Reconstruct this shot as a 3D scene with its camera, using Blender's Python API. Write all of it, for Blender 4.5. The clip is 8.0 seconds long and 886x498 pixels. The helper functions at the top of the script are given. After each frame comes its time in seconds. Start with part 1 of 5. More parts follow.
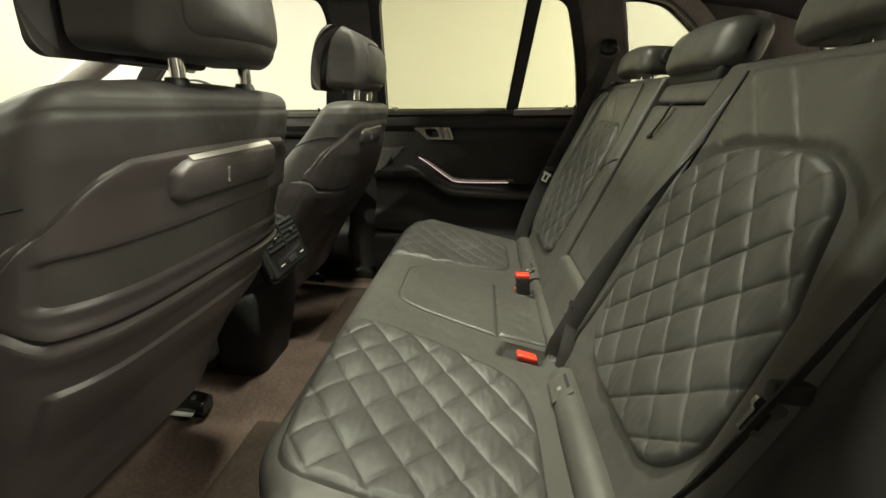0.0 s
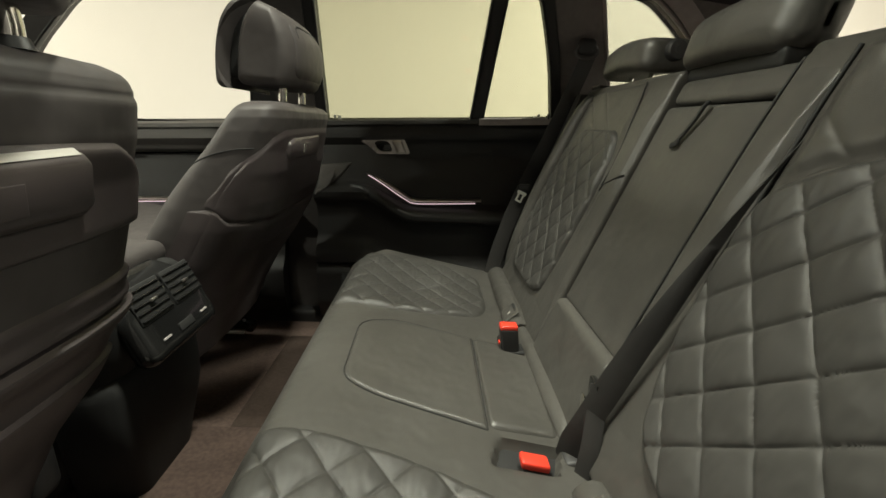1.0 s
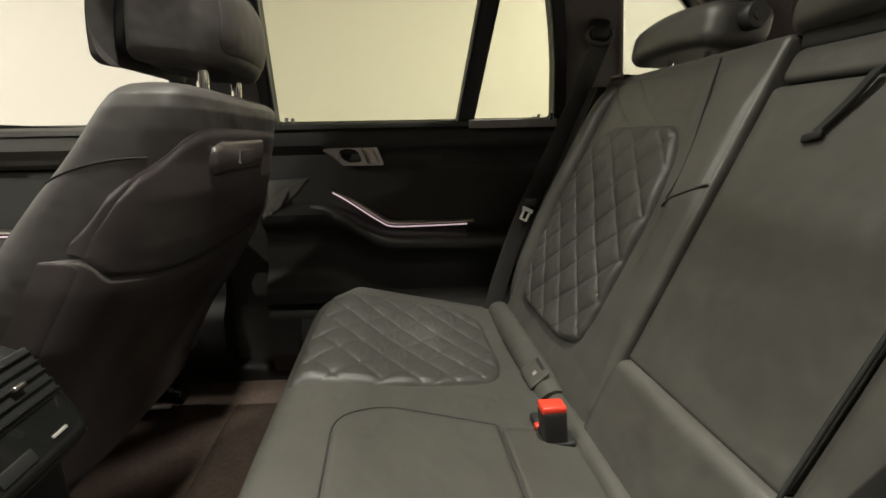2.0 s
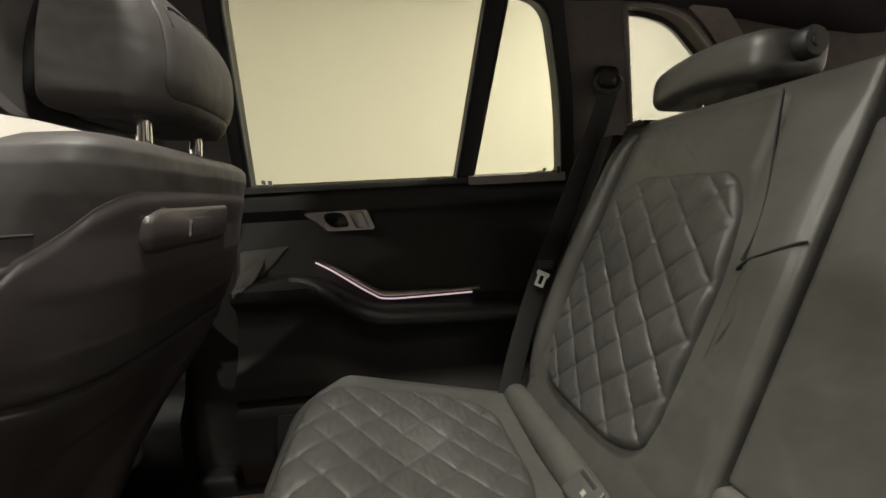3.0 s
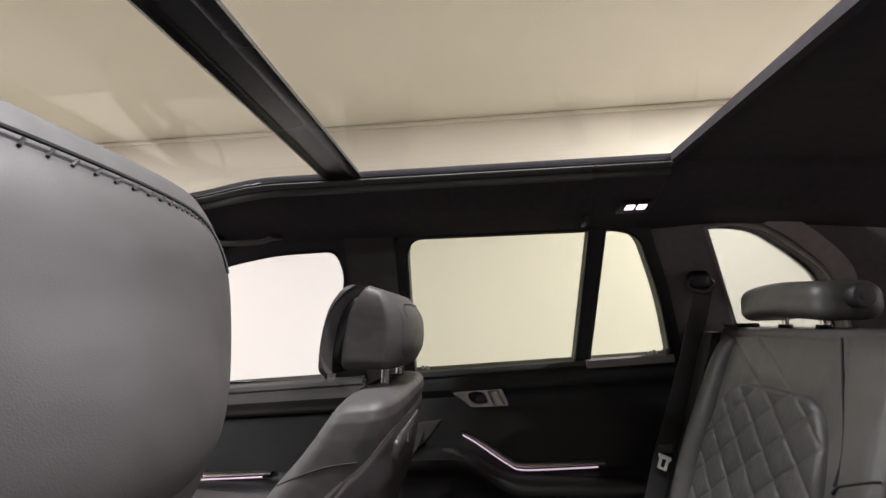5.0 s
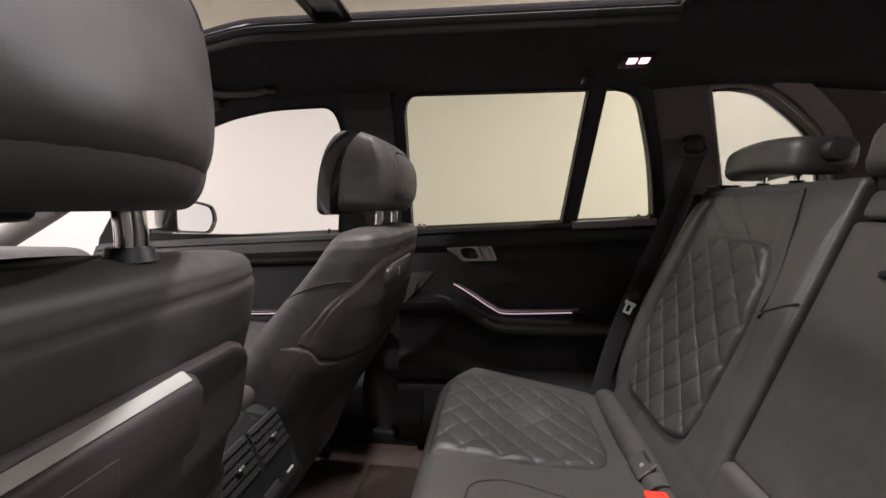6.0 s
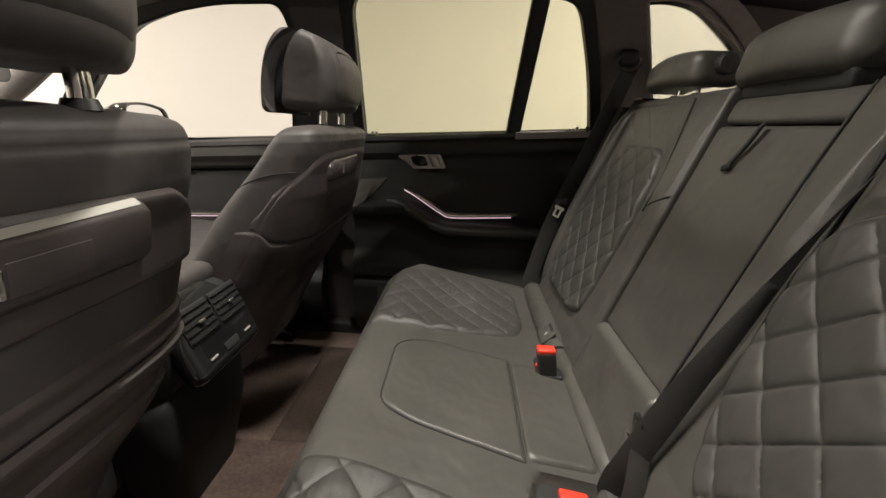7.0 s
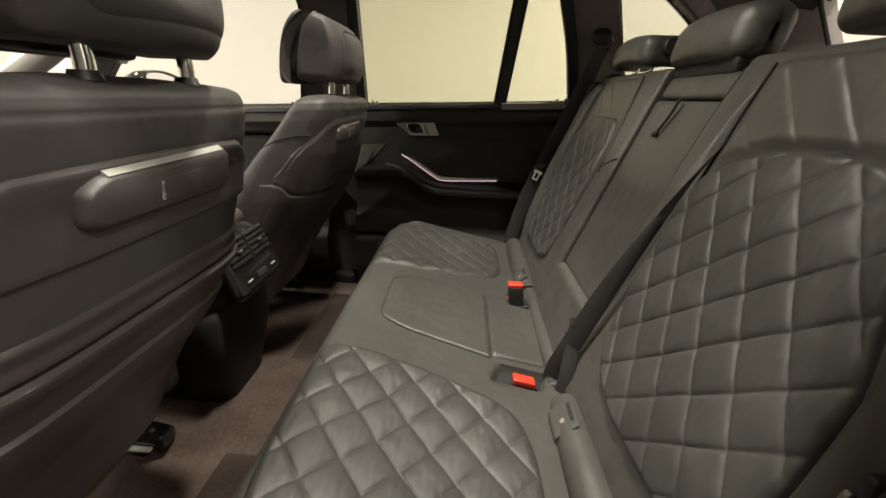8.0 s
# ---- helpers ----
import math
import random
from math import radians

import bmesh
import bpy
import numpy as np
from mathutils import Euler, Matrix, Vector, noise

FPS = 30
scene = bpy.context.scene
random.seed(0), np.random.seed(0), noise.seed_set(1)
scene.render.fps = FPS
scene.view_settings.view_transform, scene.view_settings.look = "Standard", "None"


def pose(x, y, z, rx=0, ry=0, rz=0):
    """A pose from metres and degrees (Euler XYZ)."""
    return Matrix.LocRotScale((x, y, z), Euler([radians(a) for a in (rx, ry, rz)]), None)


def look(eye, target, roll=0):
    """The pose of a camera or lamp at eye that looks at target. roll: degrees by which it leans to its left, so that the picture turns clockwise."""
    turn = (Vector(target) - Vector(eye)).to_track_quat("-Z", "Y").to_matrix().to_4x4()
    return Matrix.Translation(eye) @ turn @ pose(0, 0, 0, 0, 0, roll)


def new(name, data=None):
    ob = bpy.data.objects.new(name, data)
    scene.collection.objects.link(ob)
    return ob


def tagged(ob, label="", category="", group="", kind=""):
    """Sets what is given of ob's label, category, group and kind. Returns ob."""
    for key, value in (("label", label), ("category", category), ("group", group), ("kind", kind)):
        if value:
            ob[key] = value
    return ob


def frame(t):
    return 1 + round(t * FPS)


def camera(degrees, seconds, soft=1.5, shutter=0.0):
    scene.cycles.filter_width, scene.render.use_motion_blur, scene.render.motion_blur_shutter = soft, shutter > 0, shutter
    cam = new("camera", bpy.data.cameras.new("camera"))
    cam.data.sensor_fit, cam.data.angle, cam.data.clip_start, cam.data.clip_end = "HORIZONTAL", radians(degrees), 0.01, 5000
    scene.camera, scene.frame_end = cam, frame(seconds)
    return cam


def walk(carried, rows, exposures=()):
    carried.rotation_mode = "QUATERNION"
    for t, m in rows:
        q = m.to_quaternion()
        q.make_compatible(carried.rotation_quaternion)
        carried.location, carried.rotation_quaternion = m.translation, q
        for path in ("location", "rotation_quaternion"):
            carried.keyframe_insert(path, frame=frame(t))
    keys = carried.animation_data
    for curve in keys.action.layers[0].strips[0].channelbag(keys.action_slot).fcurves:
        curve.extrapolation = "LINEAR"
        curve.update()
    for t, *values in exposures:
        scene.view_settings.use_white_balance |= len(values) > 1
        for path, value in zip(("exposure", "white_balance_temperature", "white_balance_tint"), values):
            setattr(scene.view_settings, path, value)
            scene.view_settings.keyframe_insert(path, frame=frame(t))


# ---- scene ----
cam = camera(94.4, 8.0)
PATH = [
    (0, (0.337, -0.901, 0.756), (0.189, 0.981, 0.095), 2.6),
    (0.5, (0.321, -0.767, 0.742), (0.271, 1.132, 0.116), 2.7),
    (1, (0.299, -0.627, 0.725), (0.374, 1.287, 0.149), 2.8),
    (1.5, (0.265, -0.483, 0.71), (0.445, 1.436, 0.174), 2.5),
    (1.7, (0.254, -0.432, 0.705), (0.464, 1.487, 0.181), 2.3),
    (2.8, (0.232, -0.189, 0.676), (0.56, 1.754, 0.339), 0.4),
    (3, (0.231, -0.189, 0.691), (0.546, 1.773, 0.462), -0.2),
    (3.5, (0.225, -0.271, 0.781), (0.496, 1.709, 0.868), -1.8),
    (4, (0.214, -0.353, 0.835), (0.373, 1.614, 1.165), -2.4),
    (4.2, (0.203, -0.382, 0.852), (0.305, 1.571, 1.271), -2.4),
    (5.3, (0.153, -0.488, 0.872), (-0.103, 1.481, 1.11), -0.8),
    (5.5, (0.161, -0.496, 0.846), (-0.12, 1.481, 0.957), -0.5),
    (6, (0.199, -0.507, 0.796), (-0.023, 1.47, 0.594), 0.1),
    (6.5, (0.252, -0.544, 0.771), (0.112, 1.405, 0.344), 0.9),
    (7, (0.291, -0.613, 0.759), (0.204, 1.304, 0.193), 1.8),
    (7.5, (0.313, -0.693, 0.763), (0.246, 1.197, 0.113), 2.4),
    (8, (0.325, -0.802, 0.763), (0.252, 1.073, 0.071), 2.6),
]
EXPOSURES = [  # seconds, stops, kelvin, tint
    (0.0, 0.36, 7150, -8), (0.5, 0.10, 7000, -8), (1.0, 0.04, 6800, -3), (1.5, 0.03, 6750, 0), (3.0, 0.05, 6600, 4), (3.5, 0.12, 6250, 10), (4.2, 0.30, 5900, 12), (5.3, 0.0, 5950, 14), (5.5, -0.10, 6050, 15), (6.0, -0.12, 6100, 17), (6.5, -0.10, 6450, 15), (7.0, 0.0, 6700, 8), (7.5, 0.04, 6800, 5), (8.0, 0.12, 6900, 3)]
walk(cam, [(t, look(eye, target, roll)) for t, eye, target, roll in PATH], EXPOSURES)

# ---------------------------------------------------------------- world and light
CY = 0.025            # the car's middle line; x runs to the rear, y to its right side, z = 0 is the cabin floor
ROOM_Z, CEIL_Z = -0.45, 2.40
wall_y_far, wall_y_near, wall_x_front, wall_x_rear = 2.45, -3.4, -4.6, 3.9

world = bpy.data.worlds.new("world")
scene.world = world
world.use_nodes = True
world.node_tree.nodes["Background"].inputs["Color"].default_value = (0.9, 0.85, 0.8, 1)
world.node_tree.nodes["Background"].inputs["Strength"].default_value = 0.002

LAMPS = [  # x, y, watts of the ceiling panels
    (1.85, 1.22, 76.0),
    (1.70, -1.25, 48.0),
    (-0.62, -0.06, 24.0),
    (-0.25, -0.06, 15.0),
    # Added, unseen: brightens the bench more than the backrests.
    (0.45, 0.00, 56.0),
    (2.90, -2.30, 84.0),
    (-3.00, 0.80, 72.0),
    # Added, unseen: lights the far front door through the windscreen.
    (-2.90, -1.15, 62.0),
]


# ---------------------------------------------------------------- materials
def mat(name, color, rough=0.5, metal=0.0, vary=0.25, scale=30.0, bump=0.0, bump_scale=400.0, coat=0.0, kind="noise", spec=0.5, soft=0.0):
    """A surface with broad stains and fine grain: color varies over two sizes and the relief is fine."""
    m = bpy.data.materials.new(name)
    m.use_nodes = True
    nt = m.node_tree
    b = nt.nodes["Principled BSDF"]
    tc = nt.nodes.new("ShaderNodeTexCoord")
    b.inputs["Roughness"].default_value, b.inputs["Metallic"].default_value = rough, metal
    b.inputs["Coat Weight"].default_value = coat
    b.inputs["Specular IOR Level"].default_value = spec
    n1 = nt.nodes.new("ShaderNodeTexNoise")
    n1.inputs["Scale"].default_value, n1.inputs["Detail"].default_value = scale, 6
    n2 = nt.nodes.new("ShaderNodeTexNoise")
    n2.inputs["Scale"].default_value, n2.inputs["Detail"].default_value = scale * 0.12, 3
    add = nt.nodes.new("ShaderNodeMath")
    add.operation = "ADD"
    ramp = nt.nodes.new("ShaderNodeMapRange")
    ramp.inputs["From Min"].default_value, ramp.inputs["From Max"].default_value = 0.6, 1.4
    ramp.inputs["To Min"].default_value, ramp.inputs["To Max"].default_value = 1 - vary, 1 + vary
    mul = nt.nodes.new("ShaderNodeMix")
    mul.data_type, mul.blend_type = "RGBA", "MULTIPLY"
    mul.inputs["Factor"].default_value = 1.0
    mul.inputs["A"].default_value = (*color, 1)
    grey = nt.nodes.new("ShaderNodeCombineColor")
    for n in (n1, n2):
        nt.links.new(tc.outputs["Object"], n.inputs["Vector"])
    nt.links.new(n1.outputs["Fac"], add.inputs[0])
    nt.links.new(n2.outputs["Fac"], add.inputs[1])
    nt.links.new(add.outputs[0], ramp.inputs["Value"])
    for k in ("Red", "Green", "Blue"):
        nt.links.new(ramp.outputs["Result"], grey.inputs[k])
    nt.links.new(grey.outputs["Color"], mul.inputs["B"])
    nt.links.new(mul.outputs["Result"], b.inputs["Base Color"])
    rr = nt.nodes.new("ShaderNodeMapRange")
    rr.inputs["From Min"].default_value, rr.inputs["From Max"].default_value = 0.3, 0.7
    rr.inputs["To Min"].default_value, rr.inputs["To Max"].default_value = max(0.02, rough - 0.07), min(1, rough + 0.07)
    nt.links.new(n2.outputs["Fac"], rr.inputs["Value"])
    nt.links.new(rr.outputs["Result"], b.inputs["Roughness"])
    if bump:
        if kind == "cells":
            t = nt.nodes.new("ShaderNodeTexVoronoi")
            t.feature = "DISTANCE_TO_EDGE"
            out = t.outputs["Distance"]
        elif kind == "weave":
            t = nt.nodes.new("ShaderNodeTexWave")
            t.inputs["Distortion"].default_value = 0.4
            out = t.outputs["Fac"]
        else:
            t = nt.nodes.new("ShaderNodeTexNoise")
            t.inputs["Detail"].default_value = 4
            out = t.outputs["Fac"]
        t.inputs["Scale"].default_value = bump_scale
        nt.links.new(tc.outputs["Object"], t.inputs["Vector"])
        bp = nt.nodes.new("ShaderNodeBump")
        bp.inputs["Strength"].default_value, bp.inputs["Distance"].default_value = bump, 0.001
        nt.links.new(out, bp.inputs["Height"])
        if soft:   # shallow waves of a stuffed hide
            wave = nt.nodes.new("ShaderNodeTexNoise")
            wave.inputs["Scale"].default_value, wave.inputs["Detail"].default_value = 16.0, 2.0
            nt.links.new(tc.outputs["Object"], wave.inputs["Vector"])
            lower = nt.nodes.new("ShaderNodeBump")
            lower.inputs["Strength"].default_value, lower.inputs["Distance"].default_value = soft, 0.012
            nt.links.new(wave.outputs["Fac"], lower.inputs["Height"])
            nt.links.new(lower.outputs["Normal"], bp.inputs["Normal"])
        nt.links.new(bp.outputs["Normal"], b.inputs["Normal"])
    return m


def glass(name, tint):
    """Thin pane: clear passage with the pane's tint, and real gloss by the angle."""
    m = bpy.data.materials.new(name)
    m.use_nodes = True
    nt = m.node_tree
    nt.nodes.clear()
    out = nt.nodes.new("ShaderNodeOutputMaterial")
    tr = nt.nodes.new("ShaderNodeBsdfTransparent")
    tr.inputs["Color"].default_value = (*tint, 1)
    gl = nt.nodes.new("ShaderNodeBsdfGlossy")
    gl.inputs["Roughness"].default_value = 0.01
    lw = nt.nodes.new("ShaderNodeLayerWeight")
    lw.inputs["Blend"].default_value = 0.5
    power = nt.nodes.new("ShaderNodeMath")
    power.operation, power.inputs[1].default_value = "POWER", 5.0
    nt.links.new(lw.outputs["Facing"], power.inputs[0])
    fr = nt.nodes.new("ShaderNodeMapRange")
    fr.inputs["To Min"].default_value, fr.inputs["To Max"].default_value = 0.025, 0.75
    nt.links.new(power.outputs[0], fr.inputs["Value"])
    mx = nt.nodes.new("ShaderNodeMixShader")
    nt.links.new(fr.outputs[0], mx.inputs[0])
    nt.links.new(tr.outputs[0], mx.inputs[1])
    nt.links.new(gl.outputs[0], mx.inputs[2])
    nt.links.new(mx.outputs[0], out.inputs["Surface"])
    return m


def glow(name, color, strength):
    m = bpy.data.materials.new(name)
    m.use_nodes = True
    b = m.node_tree.nodes["Principled BSDF"]
    b.inputs["Base Color"].default_value = (*color, 1)
    b.inputs["Emission Color"].default_value = (*color, 1)
    b.inputs["Emission Strength"].default_value = strength
    return m


LEATHER = mat("leather", (0.060, 0.057, 0.0515), 0.365, 0, 0.13, 26, 0.28, 900, kind="cells", soft=0.35)
QUILTED = mat("perforated_leather", (0.048, 0.046, 0.0425), 0.42, 0, 0.13, 26, 0.30, 1400, kind="cells", soft=0.35)
# The bench's leather darkened: shade over the front seats put into the colour.
LEATHER_SHADED = mat("leather_shaded", (0.047, 0.0415, 0.0405), 0.55, 0, 0.13, 26, 0.07, 1100, kind="cells", spec=0.35, soft=0.35)
SHELL = mat("seat_shell", (0.047, 0.0385, 0.0390), 0.40, 0, 0.10, 22, 0.20, 1100, kind="cells")
PLASTIC = mat("black_plastic", (0.017, 0.016, 0.016), 0.50, 0, 0.2, 30, 0.15, 1200)
DOOR_TRIM = mat("door_trim", (0.022, 0.021, 0.0205), 0.48, 0, 0.2, 24, 0.2, 1000, kind="cells")
# Lit copy of the door trim: light on the door put into the colour.
DOOR_TRIM_LIT = mat("door_trim_lit", (0.095, 0.088, 0.083), 0.55, 0, 0.15, 24, 0.2, 1000, kind="cells")
DOOR_LOW = mat("door_lower", (0.011, 0.011, 0.011), 0.6, 0, 0.2, 24, 0.2, 900)
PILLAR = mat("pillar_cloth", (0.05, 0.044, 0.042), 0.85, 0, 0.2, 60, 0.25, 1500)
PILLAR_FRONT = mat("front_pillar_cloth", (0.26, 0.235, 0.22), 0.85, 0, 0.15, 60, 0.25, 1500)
# Pillar cloth made paler: the rear windows' light is in its colour.
PILLAR_REAR_LIT = mat("rear_pillar_cloth_lit", (0.17, 0.150, 0.142), 0.85, 0, 0.15, 60, 0.25, 1500)
HEADLINER = mat("headliner_cloth", (0.050, 0.044, 0.048), 0.95, 0, 0.2, 60, 0.3, 1600, spec=0.1)
GLOSS_BLACK = mat("gloss_black", (0.012, 0.012, 0.012), 0.12, 0, 0.1, 20, coat=0.5)
RUBBER = mat("rubber", (0.012, 0.012, 0.012), 0.7, 0, 0.15, 40, 0.1, 600)
FRAME_METAL = mat("roof_frame", (0.014, 0.014, 0.015), 0.27, 0.0, 0.15, 30)
RAIL_GREY = mat("rail_grey", (0.072, 0.070, 0.066), 0.30, 0.0, 0.12, 30)
CARPET = mat("carpet", (0.084, 0.060, 0.051), 0.97, 0, 0.35, 120, 0.9, 900, spec=0.1)
FLOOR_MAT = mat("floor_mat", (0.040, 0.029, 0.024), 0.97, 0, 0.35, 140, 0.9, 900, spec=0.1)
CHROME = mat("chrome", (0.75, 0.73, 0.70), 0.12, 1.0, 0.05, 20)
SATIN = mat("satin_metal", (0.62, 0.58, 0.55), 0.30, 1.0, 0.08, 40)
STEEL = mat("rail_steel", (0.42, 0.41, 0.40), 0.35, 1.0, 0.25, 50)
RED = mat("red_plastic", (0.72, 0.045, 0.025), 0.35, 0, 0.08, 30)
BELT = mat("belt_webbing", (0.022, 0.0205, 0.0195), 0.62, 0, 0.12, 50, 0.25, 1300, kind="weave")
# Dark plastic paled: the glare under the windscreen is in its colour.
DASH = mat("dash_plastic", (0.16, 0.15, 0.145), 0.55, 0, 0.15, 30, 0.15, 900)
CARGO = mat("cargo_trim", (0.34, 0.30, 0.29), 0.8, 0, 0.2, 40, 0.2, 900)
PAINT = mat("car_paint", (0.02, 0.021, 0.024), 0.2, 0.2, 0.1, 10, coat=1.0)
STITCH = mat("stitch_thread", (0.20, 0.19, 0.17), 0.7, 0, 0.1, 60)
PRINT = mat("pale_print", (0.55, 0.55, 0.50), 0.6, 0, 0.1, 60)
# Dark copy of the wall paint: light blocked at the doorway, put into colour.
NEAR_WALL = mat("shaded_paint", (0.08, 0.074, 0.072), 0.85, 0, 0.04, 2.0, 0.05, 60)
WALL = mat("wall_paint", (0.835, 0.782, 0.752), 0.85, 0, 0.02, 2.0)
CEILING = mat("ceiling_paint", (0.82, 0.78, 0.70), 0.9, 0, 0.02, 2.0)
CONCRETE = mat("concrete", (0.17, 0.16, 0.15), 0.7, 0, 0.15, 6, 0.2, 80)
GLASS_CLEAR = glass("clear_glass", (0.93, 0.93, 0.91))
GLASS_PRIVACY = glass("tinted_glass", (0.72, 0.723, 0.63))
GLASS_ROOF = glass("roof_glass", (0.92, 0.91, 0.83))
GLASS_CARGO = glass("luggage_glass", (0.62, 0.625, 0.57))
MIRROR = mat("mirror_glass", (0.85, 0.86, 0.88), 0.02, 1.0, 0.0, 10)
LAMP_GLOW = glow("lamp_panel", (1.0, 0.93, 0.82), 14.0)
LIGHT_LINE = glow("light_line", (1.0, 0.74, 0.84), 0.55)
LED = glow("led", (1.0, 0.60, 0.76), 2.4)
AMBIENT = glow("icon_light", (0.25, 0.23, 0.22), 0.35)
# Pale colour for the highlight on the holders' edges.
EDGE_HIGHLIGHT = mat("edge_highlight", (0.40, 0.385, 0.355), 0.30, 0, 0.08, 40)
LATCH = mat("latch_steel", (0.80, 0.78, 0.72), 0.38, 0.35, 0.08, 50)


# ---------------------------------------------------------------- mesh tools
def mesh_of(bm, name, material, smooth=True):
    bmesh.ops.recalc_face_normals(bm, faces=bm.faces)
    me = bpy.data.meshes.new(name)
    bm.to_mesh(me)
    bm.free()
    me.materials.append(material)
    if smooth:
        me.shade_smooth()
        me.set_sharp_from_angle(angle=radians(48))
    return me


def thing(name, at, label, category, group="", kind=""):
    ob = new(name)
    ob.empty_display_size = 0.05
    ob.location = at
    return tagged(ob, label, category, group, kind)


def part(name, bm, material, parent=None, label="", smooth=True):
    """Links a bmesh, given in world metres, as one mesh object under a thing or part."""
    ob = new(name, mesh_of(bm, name, material, smooth))
    if parent:
        base = Matrix.Translation(parent.location) if parent.parent is None else Matrix.Translation(parent.parent.location)
        ob.parent = parent
        if parent.parent is None:
            ob.matrix_parent_inverse = base.inverted()
        else:
            ob.matrix_parent_inverse = Matrix.Identity(4)
    return tagged(ob, label)


def single(name, bm, material, label, category="", kind="", group="", smooth=True):
    return tagged(new(name, mesh_of(bm, name, material, smooth)), label, category, group, kind)


def rbox(c, s, r, n=6, seg=3, warp=None, bm=None):
    """A box with rounded edges: centre, full sizes, radius; n cuts along each flat side, seg round each edge."""
    bm = bm or bmesh.new()
    n = (n, n, n) if isinstance(n, int) else n
    axes = []
    for k in range(3):
        h = s[k] / 2
        rr = min(r, h * 0.999)
        row = [(-(h - rr), -math.sin(0.5 * math.pi * (seg - i) / seg)) for i in range(seg)]
        row += [(-(h - rr) + 2 * (h - rr) * i / n[k], 0.0) for i in range(n[k] + 1)]
        row += [((h - rr), math.sin(0.5 * math.pi * (i + 1) / seg)) for i in range(seg)]
        axes.append((row, rr))
    verts = {}

    def vert(idx):
        if idx not in verts:
            core, d = [], []
            for k in range(3):
                p, q = axes[k][0][idx[k]]
                core.append(p)
                d.append(q)
            v = Vector(d)
            v = v.normalized() * min(r, *(a[1] for a in axes)) if v.length > 1e-6 else v
            p = Vector(core) + v + Vector(c)
            if warp:
                p = Vector(warp(p))
            verts[idx] = bm.verts.new(p)
        return verts[idx]

    size = [len(a[0]) for a in axes]
    for k in range(3):
        i, j = (k + 1) % 3, (k + 2) % 3
        for end in (0, size[k] - 1):
            for a in range(size[i] - 1):
                for b in range(size[j] - 1):
                    quad = []
                    for da, db in ((0, 0), (1, 0), (1, 1), (0, 1)):
                        idx = [0, 0, 0]
                        idx[k], idx[i], idx[j] = end, a + da, b + db
                        quad.append(vert(tuple(idx)))
                    if len(set(quad)) == 4:
                        bm.faces.new(quad if end else quad[::-1])
    return bm


def spline(pts, n=8):
    """Catmull-Rom through points of any dimension."""
    pts = [Vector(p) for p in pts]
    out = []
    for i in range(len(pts) - 1):
        p0, p1, p2, p3 = pts[max(i - 1, 0)], pts[i], pts[i + 1], pts[min(i + 2, len(pts) - 1)]
        for k in range(n):
            t = k / n
            out.append(0.5 * ((2 * p1) + (p2 - p0) * t + (2 * p0 - 5 * p1 + 4 * p2 - p3) * t * t + (3 * p1 - p0 - 3 * p2 + p3) * t**3))
    return out + [pts[-1]]


def interp(table, x):
    """Smooth value of a table of (x, value) rows."""
    if x <= table[0][0]:
        return table[0][1]
    for (a, va), (b, vb) in zip(table, table[1:]):
        if x <= b:
            t = (x - a) / (b - a)
            return va + (vb - va) * t
    return table[-1][1]


def sstep(a, b, x):
    t = min(1, max(0, (x - a) / (b - a)))
    return t * t * (3 - 2 * t)


def tube(pts, r, seg=10, bm=None, cap=True, flat=1.0):
    bm = bm or bmesh.new()
    pts = [Vector(p) for p in pts]
    rings = []
    side = None
    for i, p in enumerate(pts):
        d = (pts[min(i + 1, len(pts) - 1)] - pts[max(i - 1, 0)]).normalized()
        if side is None:
            side = d.orthogonal().normalized()
        side = (side - d * side.dot(d)).normalized()
        up = d.cross(side)
        rr = r[i] if isinstance(r, (list, tuple)) else r
        rings.append([bm.verts.new(p + side * rr * math.cos(2 * math.pi * k / seg) + up * rr * flat * math.sin(2 * math.pi * k / seg)) for k in range(seg)])
    for a, b in zip(rings, rings[1:]):
        for k in range(seg):
            bm.faces.new((a[k], a[(k + 1) % seg], b[(k + 1) % seg], b[k]))
    if cap:
        bm.faces.new(rings[0][::-1])
        bm.faces.new(rings[-1])
    return bm


def ribbon(pts, across, width, thick, bm=None):
    """A strap of a width and thickness along points; across: its broad direction at each point."""
    bm = bm or bmesh.new()
    pts = [Vector(p) for p in pts]
    rings = []
    prof = [(-0.5, -0.3), (-0.47, -0.5), (0.47, -0.5), (0.5, -0.3), (0.5, 0.3), (0.47, 0.5), (-0.47, 0.5), (-0.5, 0.3)]
    for i, p in enumerate(pts):
        d = (pts[min(i + 1, len(pts) - 1)] - pts[max(i - 1, 0)]).normalized()
        a = Vector(across[i] if isinstance(across, list) else across)
        a = (a - d * a.dot(d)).normalized()
        n = d.cross(a)
        w = width[i] if isinstance(width, list) else width
        rings.append([bm.verts.new(p + a * u * w + n * v * thick) for u, v in prof])
    for a, b in zip(rings, rings[1:]):
        for k in range(8):
            bm.faces.new((a[k], a[(k + 1) % 8], b[(k + 1) % 8], b[k]))
    bm.faces.new(rings[0][::-1])
    bm.faces.new(rings[-1])
    return bm


